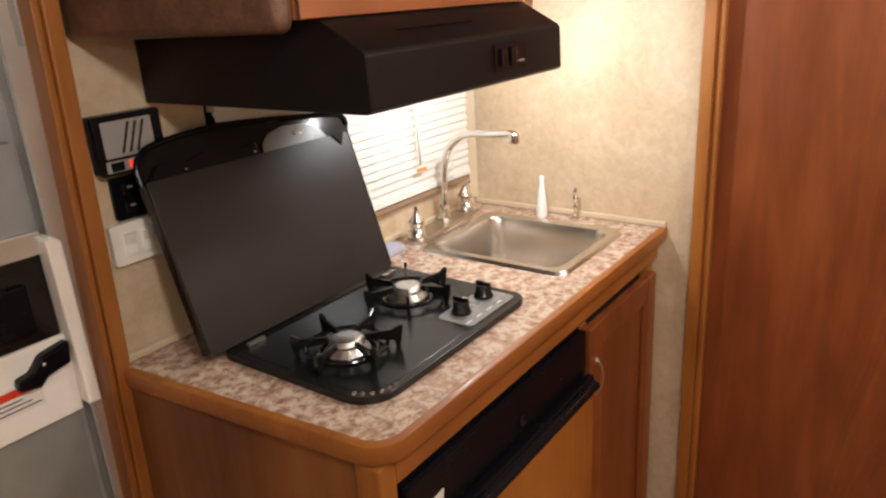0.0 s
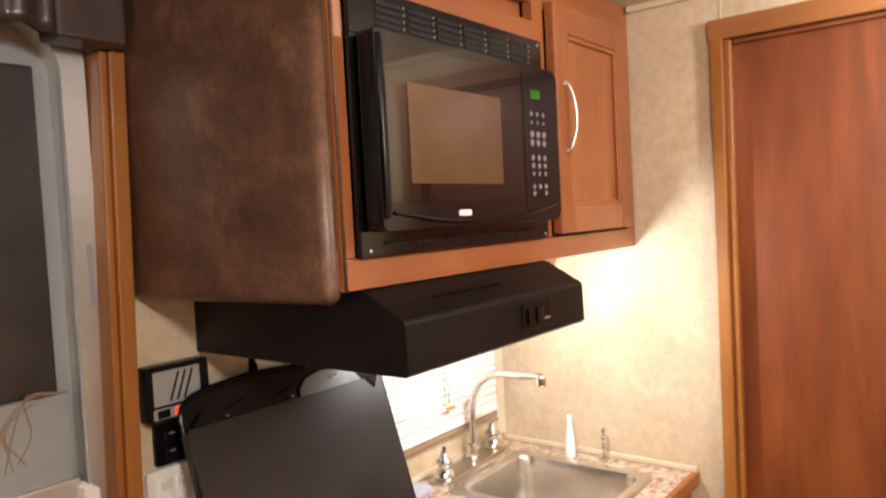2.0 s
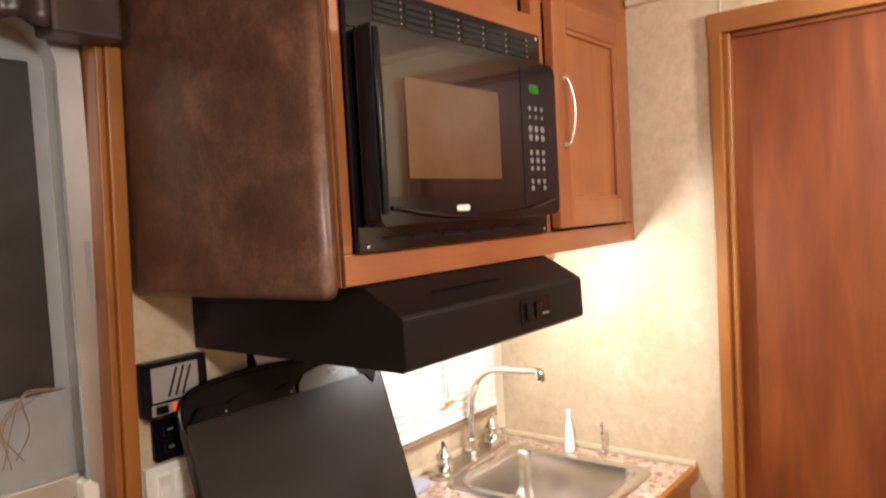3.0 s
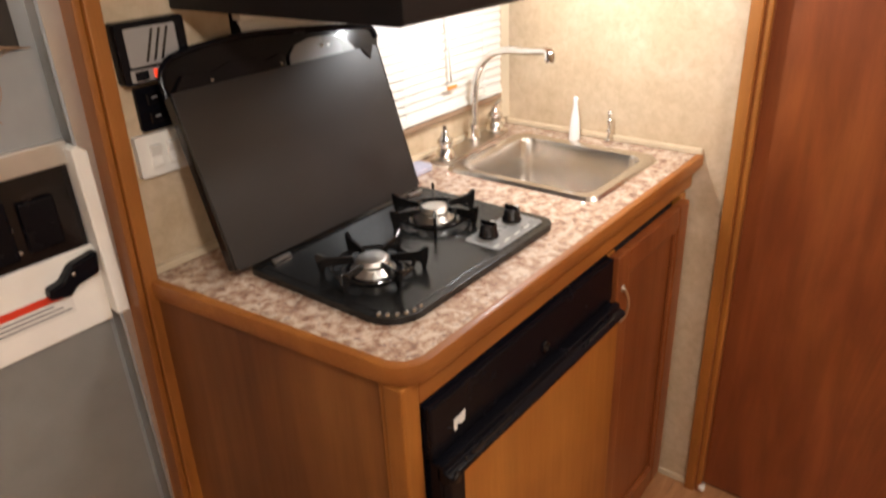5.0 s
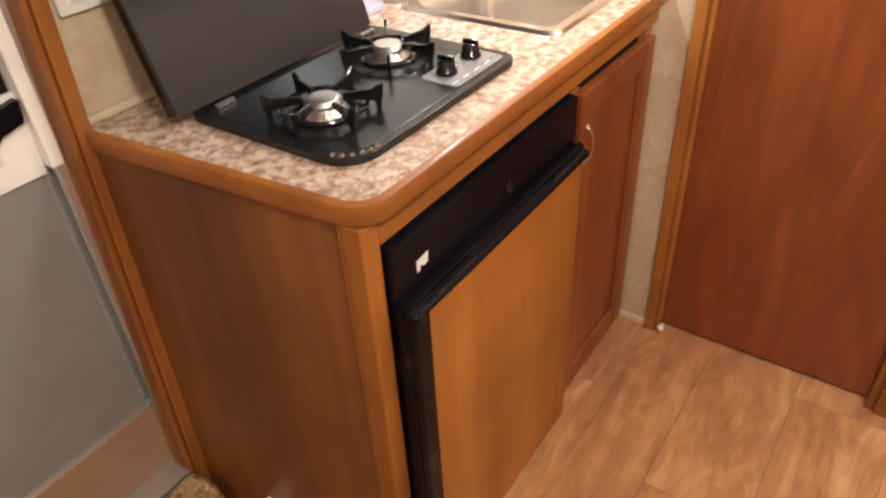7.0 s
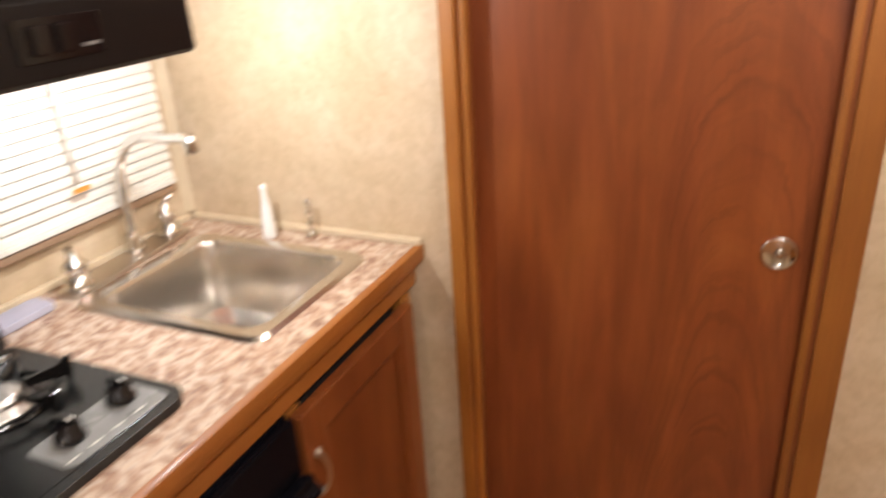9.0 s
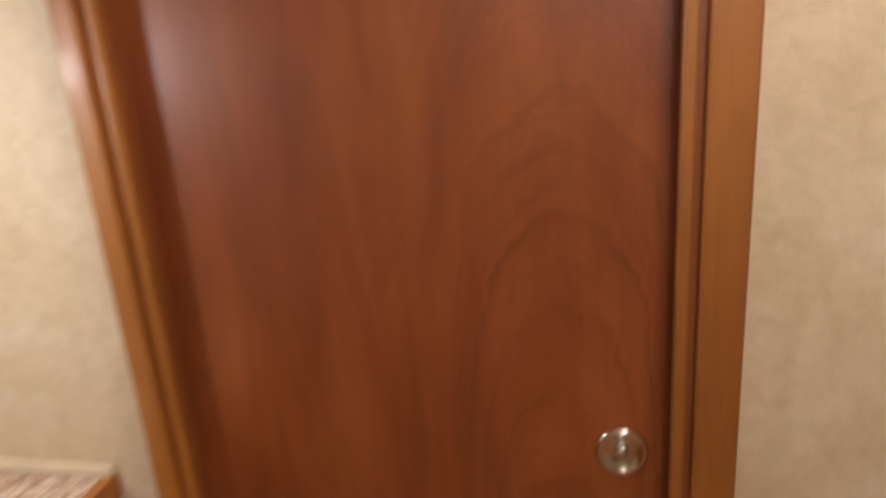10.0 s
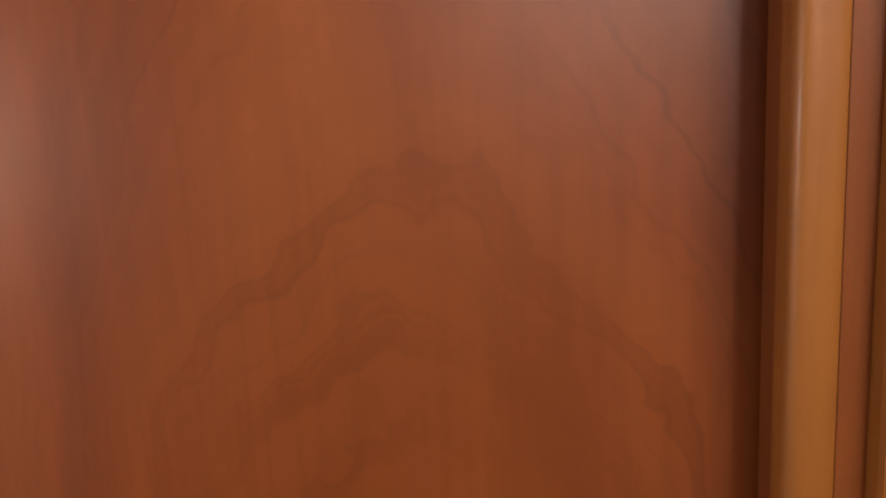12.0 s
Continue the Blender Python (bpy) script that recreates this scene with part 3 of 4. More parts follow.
# ---- cooktop ----
def cooktop():
    s = thing("cooktop", "black enamel two-burner gas cooktop set into the counter", "cooktop")
    out = rounded(0.066, 0.484, 0.072, 0.386, (0.055, 0.03, 0.012, 0.018))
    plate = part("plate", prism(out, 0.012, pose(0, 0, 0.9012), 0.0045, seg=3), PLATE_ENAMEL, s)
    inner = rounded(0.08, 0.47, 0.086, 0.372, (0.045, 0.022, 0.01, 0.014))
    part("well", prism(inner, 0.0012, pose(0, 0, 0.9128), 0.0005), PLATE_ENAMEL, plate)
    for x in (0.112, 0.44):
        part("hinge", box(x - 0.017, x + 0.017, 0.352, 0.361, 0.9138, 0.92, 0.002), STEEL, s, "bright steel lid hinge")
    # Small chrome beads added in place of highlights along the plate's raised edge.
    bm = bmesh.new()
    for i in range(6):
        a = radians(196 + 16 * i)
        lathe([(0.0042, 0), (0.0036, 0.0022), (0.0005, 0.003)], pose(0.121 + 0.046 * math.cos(a), 0.127 + 0.046 * math.sin(a), 0.9132), 10, bm)
    part("front_rivets", bm, CHROME, plate, "row of small chrome beads for the highlights on the plate's edge")
    for cx, cy, turn in ((0.165, 0.207, 12), (0.372, 0.255, 40)):
        b = part("burner", lathe([(0.035, 0), (0.035, 0.005), (0.0295, 0.0055), (0.0295, 0.0105), (0.0245, 0.011), (0.0245, 0.0145), (0.0275, 0.015), (0.0275, 0.0195), (0.0235, 0.02), (0.0235, 0.0235), (0.02, 0.0245), (0.0005, 0.025)], pose(cx, cy, 0.914), 36), ALUMINIUM, s, "stepped aluminium burner head")
        part("drip_ring", lathe([(0.05, 0), (0.049, 0.002), (0.041, 0.0022), (0.04, 0.0005)], pose(cx, cy, 0.914), 36), GLOSS_BLACK, b)
        part("igniter", lathe([(0.0035, 0), (0.0035, 0.012), (0.0022, 0.014), (0.0022, 0.02), (0.0005, 0.021)], pose(cx - 0.028, cy - 0.03, 0.914), 10), WHITE, b)
        g = part("grate", tube([(cx + 0.062 * math.cos(radians(a)), cy + 0.062 * math.sin(radians(a)), 0.9255) for a in range(0, 361, 12)], 0.0034, 8), BLACK_ENAMEL, s, "black wire pan grate")
        for k in range(6):
            fin = [(0.026, 0.02), (0.03, 0.027), (0.07, 0.029), (0.082, 0.036), (0.086, 0.034), (0.084, 0.016), (0.08, 0.0), (0.074, 0.0), (0.072, 0.011), (0.05, 0.0145), (0.032, 0.0165)]
            m = pose(cx, cy, 0.9142, 0, 0, turn + 60 * k) @ Matrix(((1, 0, 0, 0), (0, 0, -1, 0.0026), (0, 1, 0, 0), (0, 0, 0, 1)))
            part("fin", prism(fin, 0.0052, m, 0.0009, seg=1), BLACK_ENAMEL, g)
    kp = part("knob_plate", prism(rounded(0.325, 0.466, 0.088, 0.158, 0.012), 0.0016, pose(0, 0, 0.9136), 0.0006), KNOB_PLATE, s, "grey printed knob plate")
    bm = bmesh.new()
    for i in range(4):
        box(0.33 + 0.03 * i, 0.345 + 0.03 * i, 0.098, 0.1005, 0.9153, 0.9157, 0, bm)
    part("print", bm, LABEL, kp)
    for x, y in ((0.362, 0.132), (0.437, 0.136)):
        kn = part("knob", lathe([(0.0175, 0), (0.017, 0.005), (0.0145, 0.007), (0.0135, 0.0205), (0.0115, 0.0225), (0.0005, 0.0225)], pose(x, y, 0.915), 24), GLOSS_BLACK, s, "black control knob")
        part("grip", box(x - 0.0035, x + 0.0035, y - 0.014, y + 0.014, 0.936, 0.9435, 0.0015), GLOSS_BLACK, kn)
        part("pointer", box(x - 0.0012, x + 0.0012, y - 0.0135, y - 0.004, 0.9435, 0.944), LABEL, kn)
    # lid, leaning back against the window, with its second leaf folded behind
    tilt = math.degrees(math.atan2(0.086, 0.27))
    m = pose(0, 0.374, 0.918) @ pose(0, 0, 0, -tilt, 0, 0) @ Matrix(((1, 0, 0, 0), (0, 0, -1, 0), (0, 1, 0, 0), (0, 0, 0, 1)))
    lid = part("lid", prism(rounded(0.038, 0.466, 0.0, 0.277, (0.012, 0.006, 0.006, 0.006)), 0.005, m, 0.0018), LID_BLACK, s, "satin black folding metal lid, raised")
    for x in (0.0342, 0.4662):
        part("side_flange", prism([(x, 0.004), (x + 0.0042, 0.004), (x + 0.0042, 0.274), (x, 0.274)], 0.018, m @ pose(0, 0, -0.014), 0.0008), BLACK_ENAMEL, lid)
    for i in range(7):
        part("flange_stud", lathe([(0.0026, 0), (0.002, 0.0016), (0.0004, 0.002)], m @ pose(0.4705, 0.03 + 0.036 * i, -0.004, 0, 90, 0), 8), CHROME, lid)
    # second leaf: hooked outline with a rounded shoulder and a scooped notch
    leaf = [(0.05, 0.23), (0.46, 0.23), (0.466, 0.26)]
    leaf += [(0.484, 0.274), (0.49, 0.29), (0.486, 0.306), (0.474, 0.316), (0.44, 0.321)]
    leaf += [(0.3, 0.334), (0.2, 0.342), (0.11, 0.338), (0.062, 0.33), (0.042, 0.316), (0.036, 0.3), (0.036, 0.272)]
    second = part("second_leaf", prism(leaf, 0.004, m @ pose(0, 0, -0.014), 0.0012), BLACK_ENAMEL, lid, "glossy black second lid leaf folded behind")
    part("leaf_lip", tube([m @ Vector((p.x, p.y, -0.009)) for p in curve([(0.037, 0.272, 0), (0.039, 0.3, 0), (0.05, 0.317, 0), (0.07, 0.328, 0), (0.12, 0.335, 0), (0.2, 0.338, 0), (0.3, 0.331, 0), (0.44, 0.317, 0), (0.478, 0.308, 0), (0.485, 0.29, 0)], 6)], 0.005, 10), BLACK_PLASTIC, second)
    # scalloped stiffener between the leaf and the lid
    scallop = [(0.04, 0.27), (0.07, 0.3), (0.12, 0.294), (0.16, 0.305), (0.22, 0.292), (0.255, 0.3), (0.262, 0.27)]
    part("stiffener", prism(scallop, 0.006, m @ pose(0, 0, -0.008), 0.0015), GLOSS_BLACK, second)
    plate2 = [(0.268, 0.272), (0.272, 0.292), (0.29, 0.307), (0.325, 0.314), (0.37, 0.311), (0.405, 0.299), (0.424, 0.272)]
    tab = part("pivot_plate", prism(plate2, 0.003, m @ pose(0, 0, -0.006), 0.0006), KNOB_PLATE, lid, "grey rounded pivot plate")
    for x in (0.345, 0.36):
        part("rivet", lathe([(0.004, 0), (0.0035, 0.0015), (0.0005, 0.002)], m @ pose(x, 0.297, -0.003), 12), STEEL, tab)
    for x in (0.115, 0.25):
        part("pin", lathe([(0.0035, 0), (0.003, 0.003), (0.0005, 0.004)], m @ pose(x, 0.283, -0.004), 10), CHROME, lid)
    bm = prism([(0.422, 0.277), (0.454, 0.277), (0.44, 0.255)], 0.003, m @ pose(0, 0, 0.0052), 0.0006)
    part("stop_tab", bm, BLACK_ENAMEL, lid)
    return s


cooktop()


# ---- sink and tap ----
def sink():
    s = thing("sink", "small square stainless steel sink set into the counter", "sink")
    rim = rounded(0.606, 0.909, 0.066, 0.424, 0.03, 7)
    hole = rounded(0.634, 0.884, 0.092, 0.396, 0.034, 7)
    bm = bmesh.new()
    mid = rounded(0.611, 0.904, 0.071, 0.419, 0.028, 7)
    mid2 = rounded(0.626, 0.892, 0.084, 0.404, 0.038, 7)
    hole2 = rounded(0.637, 0.881, 0.095, 0.393, 0.034, 7)
    low = rounded(0.643, 0.875, 0.101, 0.387, 0.036, 7)
    low2 = rounded(0.66, 0.858, 0.118, 0.37, 0.045, 7)
    low3 = rounded(0.725, 0.795, 0.21, 0.275, 0.03, 7)
    loops = [(rim, 0.9015), (mid, 0.908), (mid2, 0.9075), (hole, 0.905), (hole2, 0.898), (low, 0.775), (low2, 0.756), (low3, 0.753)]
    rows = [[bm.verts.new((x, y, z)) for x, y in pts] for pts, z in loops]
    for a, b in zip(rows, rows[1:]):
        for i in range(len(a)):
            f = bm.faces.new((a[i], a[(i + 1) % len(a)], b[(i + 1) % len(a)], b[i]))
            f.smooth = True
    bm.faces.new(rows[-1])
    bmesh.ops.recalc_face_normals(bm, faces=bm.faces[:])
    for f in bm.faces:
        if f.calc_center_median().z > 0.9 and f.normal.z < 0:
            bmesh.ops.reverse_faces(bm, faces=bm.faces[:])
            break
    part("basin", bm, SINK_STEEL, s)
    part("drain", lathe([(0.0005, 0.0), (0.02, 0.0005), (0.028, 0.002), (0.03, 0.0035), (0.032, 0.001)][::-1], pose(0.76, 0.243, 0.7535), 28), CHROME, s, "round chrome drain")
    return s


sink()


def tap():
    t = thing("tap", "chrome high-spout galley tap with two small handles", "tap")
    deck = rounded(-0.147, 0.147, -0.026, 0.026, 0.02)
    lean = pose(0.77, 0.465, 0.9012, 0, 0, 6)
    part("deck_plate", prism(deck, 0.009, lean, 0.003), NICKEL, t)
    pts = curve([(0.796, 0.478, 0.91), (0.796, 0.477, 0.97), (0.793, 0.47, 1.035), (0.787, 0.448, 1.085), (0.776, 0.408, 1.116), (0.764, 0.362, 1.129), (0.752, 0.308, 1.133), (0.741, 0.262, 1.139), (0.736, 0.243, 1.139)])
    rs = [0.0088 - 0.0012 * i / (len(pts) - 1) for i in range(len(pts))]
    part("spout", tube(pts, rs, 16), CHROME, t)
    part("nozzle", lathe([(0.0095, 0), (0.0105, 0.003), (0.0105, 0.016), (0.0085, 0.022), (0.004, 0.024)], pose(0.736, 0.243, 1.12), 18), CHROME, t)
    part("collar", lathe([(0.018, 0), (0.017, 0.008), (0.0135, 0.014), (0.013, 0.03), (0.0098, 0.036)], pose(0.796, 0.478, 0.9098), 24), CHROME, t)
    for u, lever in ((-0.118, -1), (0.108, 1)):
        foot = lean @ Vector((u, -0.002, 0.0085))
        h = part("handle", lathe([(0.022, 0), (0.022, 0.008), (0.0195, 0.0105), (0.0195, 0.019), (0.015, 0.0215), (0.0145, 0.03), (0.018, 0.033), (0.018, 0.041), (0.0125, 0.0455), (0.0085, 0.05), (0.0075, 0.06), (0.0005, 0.062)], pose(foot.x, foot.y, foot.z), 24), CHROME, t, "stacked chrome tap handle")
        x, y, z = foot
        part("lever", tube(curve([(x, y, z + 0.058), (x + lever * 0.003, y - 0.004, z + 0.066), (x + lever * 0.012, y - 0.01, z + 0.073)]), [0.0045] * 17, 10), CHROME, h)
    return t


tap()
tagged(linked("soap_pump", lathe([(0.008, 0), (0.0075, 0.006), (0.0035, 0.01), (0.003, 0.02), (0.0055, 0.023), (0.0055, 0.029), (0.003, 0.033), (0.0028, 0.042), (0.0055, 0.046), (0.0055, 0.052), (0.003, 0.055), (0.0028, 0.062), (0.006, 0.067), (0.0045, 0.073), (0.0005, 0.075)], pose(0.956, 0.213, 0.9012), 20), CHROME), "slim chrome soap pump beside the sink", "soap pump")


tagged(linked("slim_bottle", lathe([(0.0125, 0), (0.013, 0.004), (0.012, 0.03), (0.0095, 0.055), (0.006, 0.075), (0.005, 0.088), (0.0058, 0.092), (0.0055, 0.1), (0.0005, 0.102)], pose(0.934, 0.289, 0.9012), 24), plain("glossy_white_bottle", (0.86, 0.86, 0.84), 0.12, coat=0.4, spread=0.02)), "slim glossy white bottle on the counter behind the sink", "bottle")


# ---- window and blind ----
def window():
    w = thing("window_1", "low galley window behind a lowered white blind", "window")
    w["kind"] = "structure"
    fr = bmesh.new()
    for a in ((0.2, 0.218, 0.985, 1.27), (0.912, 0.93, 0.985, 1.27), (0.218, 0.912, 0.985, 1.0), (0.218, 0.912, 1.255, 1.27)):
        box(a[0], a[1], 0.535, 0.57, a[2], a[3], 0.002, fr)
    part("window_frame", fr, BLACK_PLASTIC, w, "dark window frame")
    pane = part("pane", box(0.218, 0.912, 0.553, 0.557, 1.0, 1.255), DARK_PANE, w, "dark pane with the evening outside")
    part("window_sill", box(0.19, 0.94, 0.498, 0.53, 0.972, 0.9848, 0.003), TAN, w, "tan wooden sill")
    return w


window()


def blind():
    b = thing("window_blind", "white horizontal slat blind lowered over the window", "blind")
    part("head_rail", box(0.205, 0.945, 0.492, 0.5145, 1.258, 1.285, 0.002), BLIND, b)
    part("bottom_rail", box(0.21, 0.94, 0.494, 0.512, 0.988, 0.998, 0.002), BLIND, b)
    n = 14
    prof = [(-0.0115, -0.0008), (-0.004, 0.0014), (0.004, 0.0014), (0.0115, -0.0008), (0.0115, -0.0002), (0.004, 0.002), (-0.004, 0.002), (-0.0115, -0.0002)]
    bm = prism(prof, 0.732, Matrix(((0, 0, 1, -0.366), (1, 0, 0, 0), (0, 1, 0, 0), (0, 0, 0, 1))))
    me = bpy.data.meshes.new("slat")
    bm.to_mesh(me)
    bm.free()
    me.materials.append(BLIND)
    for i in range(n):
        s = new("slat", me)
        s.parent = b
        s.matrix_local = pose(0.575, 0.503, 1.009 + i * 0.0182, 66, 0, 0)
    for x in (0.3, 0.58, 0.86):
        part("ladder_cord", tube([(x, 0.4915, 0.99), (x, 0.4915, 1.26)], 0.0007, 6), WHITE, b)
    wand = part("wand", tube([(0.722, 0.487, 1.265), (0.727, 0.486, 1.056)], 0.0028, 8), WHITE, b)
    part("tag", box(0.71, 0.744, 0.4825, 0.4835, 1.042, 1.05), ORANGE, wand, "orange warning tag")
    return b


blind()
# Flat rounded slab for a pale lilac thing of unknown kind.
tagged(linked("folded_cloth", prism(rounded(0.5, 0.6, 0.44, 0.488, 0.012), 0.012, pose(0, 0, 0.9015), 0.004), plain("pale_lilac_matt", (0.45, 0.45, 0.55), 0.8, grain=0.3, scale=250)), "pale lilac flat slab behind the sink", "cloth")


# ---- range hood ----
def hood():
    h = thing("range_hood", "black metal range hood under the wall cabinet", "range hood")
    prof = [(0.514, 1.289), (0.062, 1.289), (0.056, 1.294), (0.058, 1.357), (0.062, 1.362), (0.128, 1.399), (0.514, 1.399)]
    part("canopy", prism(prof, 0.48, across(0.1), 0.0018), HOOD_BLACK, h)
    part("filter", box(0.16, 0.52, 0.12, 0.46, 1.2845, 1.289, 0.001), GREY_PLATE, h)
    sw = part("switch_plate", box(0.372, 0.46, 0.0545, 0.057, 1.308, 1.345, 0.0008), GLOSS_BLACK, h)
    for x in (0.392, 0.418):
        part("switch", box(x - 0.008, x + 0.008, 0.0495, 0.0545, 1.314, 1.339, 0.002), GLOSS_BLACK, sw)
    part("badge", box(0.437, 0.455, 0.054, 0.0545, 1.316, 1.319), PRINT, sw)
    part("crease", prism([(0.0, 0.0), (0.17, 0.0), (0.17, 0.004), (0.0, 0.004)], 0.0006, pose(0.2, 0.09, 1.3785, 29.3, 0, 0)), GLOSS_BLACK, h)
    return h


hood()


# ---- wall cabinet ----
def wall_cabinet():
    c = thing("wall_cabinet", "cherry-stained wall cabinet with one door and microwave bay", "cabinet")
    part("bottom", box(0.06, 0.979, 0.145, 0.514, 1.4, 1.412), CHERRY_X, c)
    part("bottom_rail", box(0.064, 0.979, 0.125, 0.145, 1.4, 1.441, 0.002), CHERRY_X, c)
    part("left_stile", box(0.064, 0.088, 0.125, 0.145, 1.4415, CEILING_Z, 0.002), CHERRY, c)
    part("mid_stile", box(0.562, 0.6, 0.125, 0.145, 1.4415, CEILING_Z, 0.002), CHERRY, c)
    part("right_stile", box(0.935, 0.979, 0.125, 0.145, 1.4415, CEILING_Z, 0.002), CHERRY, c)
    part("top_rail", box(0.0885, 0.5615, 0.125, 0.145, 1.79, 1.828, 0.002), CHERRY_X, c)
    part("cubby_panel", box(0.0885, 0.5615, 0.15, 0.158, 1.82, CEILING_Z), CHERRY_X, c)
    part("cubby_head", box(0.0885, 0.5615, 0.125, 0.145, 1.862, CEILING_Z, 0.002), CHERRY_X, c)
    part("door_head", box(0.6005, 0.9345, 0.125, 0.145, 1.855, CEILING_Z, 0.002), CHERRY_X, c)
    part("door_back", box(0.6005, 0.9345, 0.147, 0.155, 1.4415, 1.855), DARK_GAP, c)
    d = frame_door("door", c, 0.602, 0.925, 1.446, 1.868, 0.124, CHERRY, CHERRY_X, 0.052)
    bow_pull(d, 0.636, 0.104, 1.598, 1.722, 0.6)
    return c


wall_cabinet()


def padded_end():
    p = thing("padded_cabinet_end", "distressed brown leatherette pad on the cabinet's end", "padded panel")
    bm = prism([(-0.002, 0.513), (0.062, 0.513), (0.0635, 0.123), (0.036, 0.121)], CEILING_Z - 1.386, pose(0, 0, 1.386))
    long = [e for e in bm.edges if abs((e.verts[0].co - e.verts[1].co).normalized().z) > 0.9 and min(v.co.y for v in e.verts) < 0.2 or max(v.co.z for v in e.verts) < 1.39]
    bmesh.ops.bevel(bm, geom=long, offset=0.014, segments=5, profile=0.5, affect="EDGES")
    for f in bm.faces:
        f.smooth = True
    ob = part("cover", bm, LEATHER, p)
    ob.modifiers.new("soft", "WEIGHTED_NORMAL")
    part("seam", tube([(0.0655, 0.1215, 1.4), (0.0655, 0.1215, CEILING_Z)], 0.0022, 8), LEATHER, p)
    return p


padded_end()


def microwave():
    m = thing("microwave", "black built-in microwave oven with vented trim surround", "microwave")
    x0, x1, z0, z1 = 0.09, 0.572, 1.441, 1.791
    tr = bmesh.new()
    box(x0, x1, 0.116, 0.1245, 1.728, z1, 0.0015, tr)
    box(x0, x1, 0.116, 0.1245, z0, 1.476, 0.0015, tr)
    box(x0, 0.104, 0.1165, 0.1245, 1.476, 1.728, 0.001, tr)
    box(0.556, x1, 0.1165, 0.1245, 1.476, 1.728, 0.001, tr)
    trim = part("trim_surround", tr, GLOSS_BLACK, m)
    for k in range(6):
        xa = 0.141 + 0.066 * k
        # Raised solid bars; the slots' inner shade is in their near-black colour.
        for j in range(4):
            part("vent_slot", box(xa, xa + 0.05, 0.1145, 0.1162, 1.744 + 0.0095 * j, 1.7495 + 0.0095 * j, 0.0004), DARK_GAP, trim)
        bm = bmesh.new()
        for j in range(4):
            box(xa + 0.0555, xa + 0.0575, 0.1148, 0.1162, 1.747 + 0.0095 * j, 1.749 + 0.0095 * j, 0, bm)
        part("vent_edge", bm, GREY_PLATE, trim)
        part("vent_slot", box(xa - 0.008, xa + 0.044, 0.1145, 0.1162, 1.4545, 1.4605, 0.0004), DARK_GAP, trim)
    for x, z in ((0.105, 1.783), (0.56, 1.783), (0.108, 1.449), (0.56, 1.449)):
        part("screw", lathe([(0.0035, 0), (0.003, 0.0012), (0.0004, 0.0016)], pose(x, 0.116, z, 90, 0, 0), 12), STEEL, trim)
    part("body", box(0.104, 0.556, 0.1, 0.46, 1.477, 1.727, 0.002), BLACK_PLASTIC, m)
    face = rounded(0.105, 0.56, 1.474, 1.726, (0.012, 0.02, 0.02, 0.008), 6)
    front = part("front", prism(face, 0.028, facing(0.1), 0.006, seg=3), GLOSS_BLACK, m)
    glass = part("door_glass", prism(rounded(0.118, 0.438, 1.51, 1.712, 0.006), 0.0012, facing(0.0722), 0.0005), DARK_GLASS, front, "smoked glass door")
    part("window_screen", prism(rounded(0.162, 0.378, 1.534, 1.664, 0.003), 0.0006, facing(0.0708), 0.0002), MESH_GLASS, glass, "brownish screened oven window")
    part("badge", prism(rounded(0.262, 0.292, 1.489, 1.4975, 0.003), 0.001, facing(0.0722), 0.0003), LABEL, front, "small pale badge")
    panel = part("control_panel", prism(rounded(0.446, 0.54, 1.492, 1.712, 0.006), 0.0012, facing(0.0722), 0.0005), GLOSS_BLACK, front)
    # clock digits 0:00 from bars
    bm = bmesh.new()
    for i, dx in enumerate((0.0, 0.011, 0.02)):
        xx = 0.472 + dx
        for a in ((xx, xx + 0.006, 1.6735, 1.6742), (xx, xx + 0.006, 1.6858, 1.6865), (xx - 0.0003, xx + 0.0005, 1.674, 1.686), (xx + 0.0055, xx + 0.0063, 1.674, 1.686)):
            box(a[0], a[1], 0.0702, 0.0709, a[2], a[3], 0, bm)
    for z in (1.677, 1.683):
        box(0.4803, 0.4815, 0.0702, 0.0709, z, z + 0.0012, 0, bm)
    part("clock_digits", bm, GREEN_GLOW, panel, "green digits reading 0:00")
    for r, (z, rad) in enumerate(((1.648, 0.004), (1.634, 0.003), (1.615, 0.0058), (1.601, 0.0058), (1.577, 0.0048), (1.564, 0.0048), (1.551, 0.004), (1.53, 0.0045), (1.519, 0.0045))):
        for cx in (0.47, 0.489, 0.508):
            if r == 8 and cx == 0.489:
                continue
            part("button", lathe([(rad, 0), (rad * 0.9, 0.0008), (0.0004, 0.001)], pose(cx, 0.071, z, 90, 0, 0), 14), PRINT, panel)
    part("handle_edge", tube(curve([(0.112, 0.071, 1.49), (0.1115, 0.0685, 1.52), (0.1115, 0.068, 1.6), (0.1115, 0.0685, 1.69), (0.112, 0.071, 1.718)]), 0.0042, 10), GLOSS_BLACK, front)
    part("lower_lip", tube(curve([(0.125, 0.0715, 1.497), (0.25, 0.0695, 1.4825), (0.42, 0.0695, 1.4835), (0.545, 0.0715, 1.502)]), 0.0028, 8), GLOSS_BLACK, front)
    for ob in (front,):
        ob.location.x = -0.018
    return m


microwave()


def cabinet_light():
    l = thing("cabinet_light", "small lit round lamp under the wall cabinet", "lamp")
    m = pose(0.655, 0.2, 1.4, 180, 0, 0)
    part("base", lathe([(0.045, 0), (0.045, 0.012), (0.04, 0.018)], m, 32), WHITE, l)
    part("lens", lathe([(0.039, 0.018), (0.038, 0.028), (0.031, 0.038), (0.019, 0.043), (0.0005, 0.044)], m, 32), LENS_GLOW, l, "glowing warm lens")
    return l


cabinet_light()


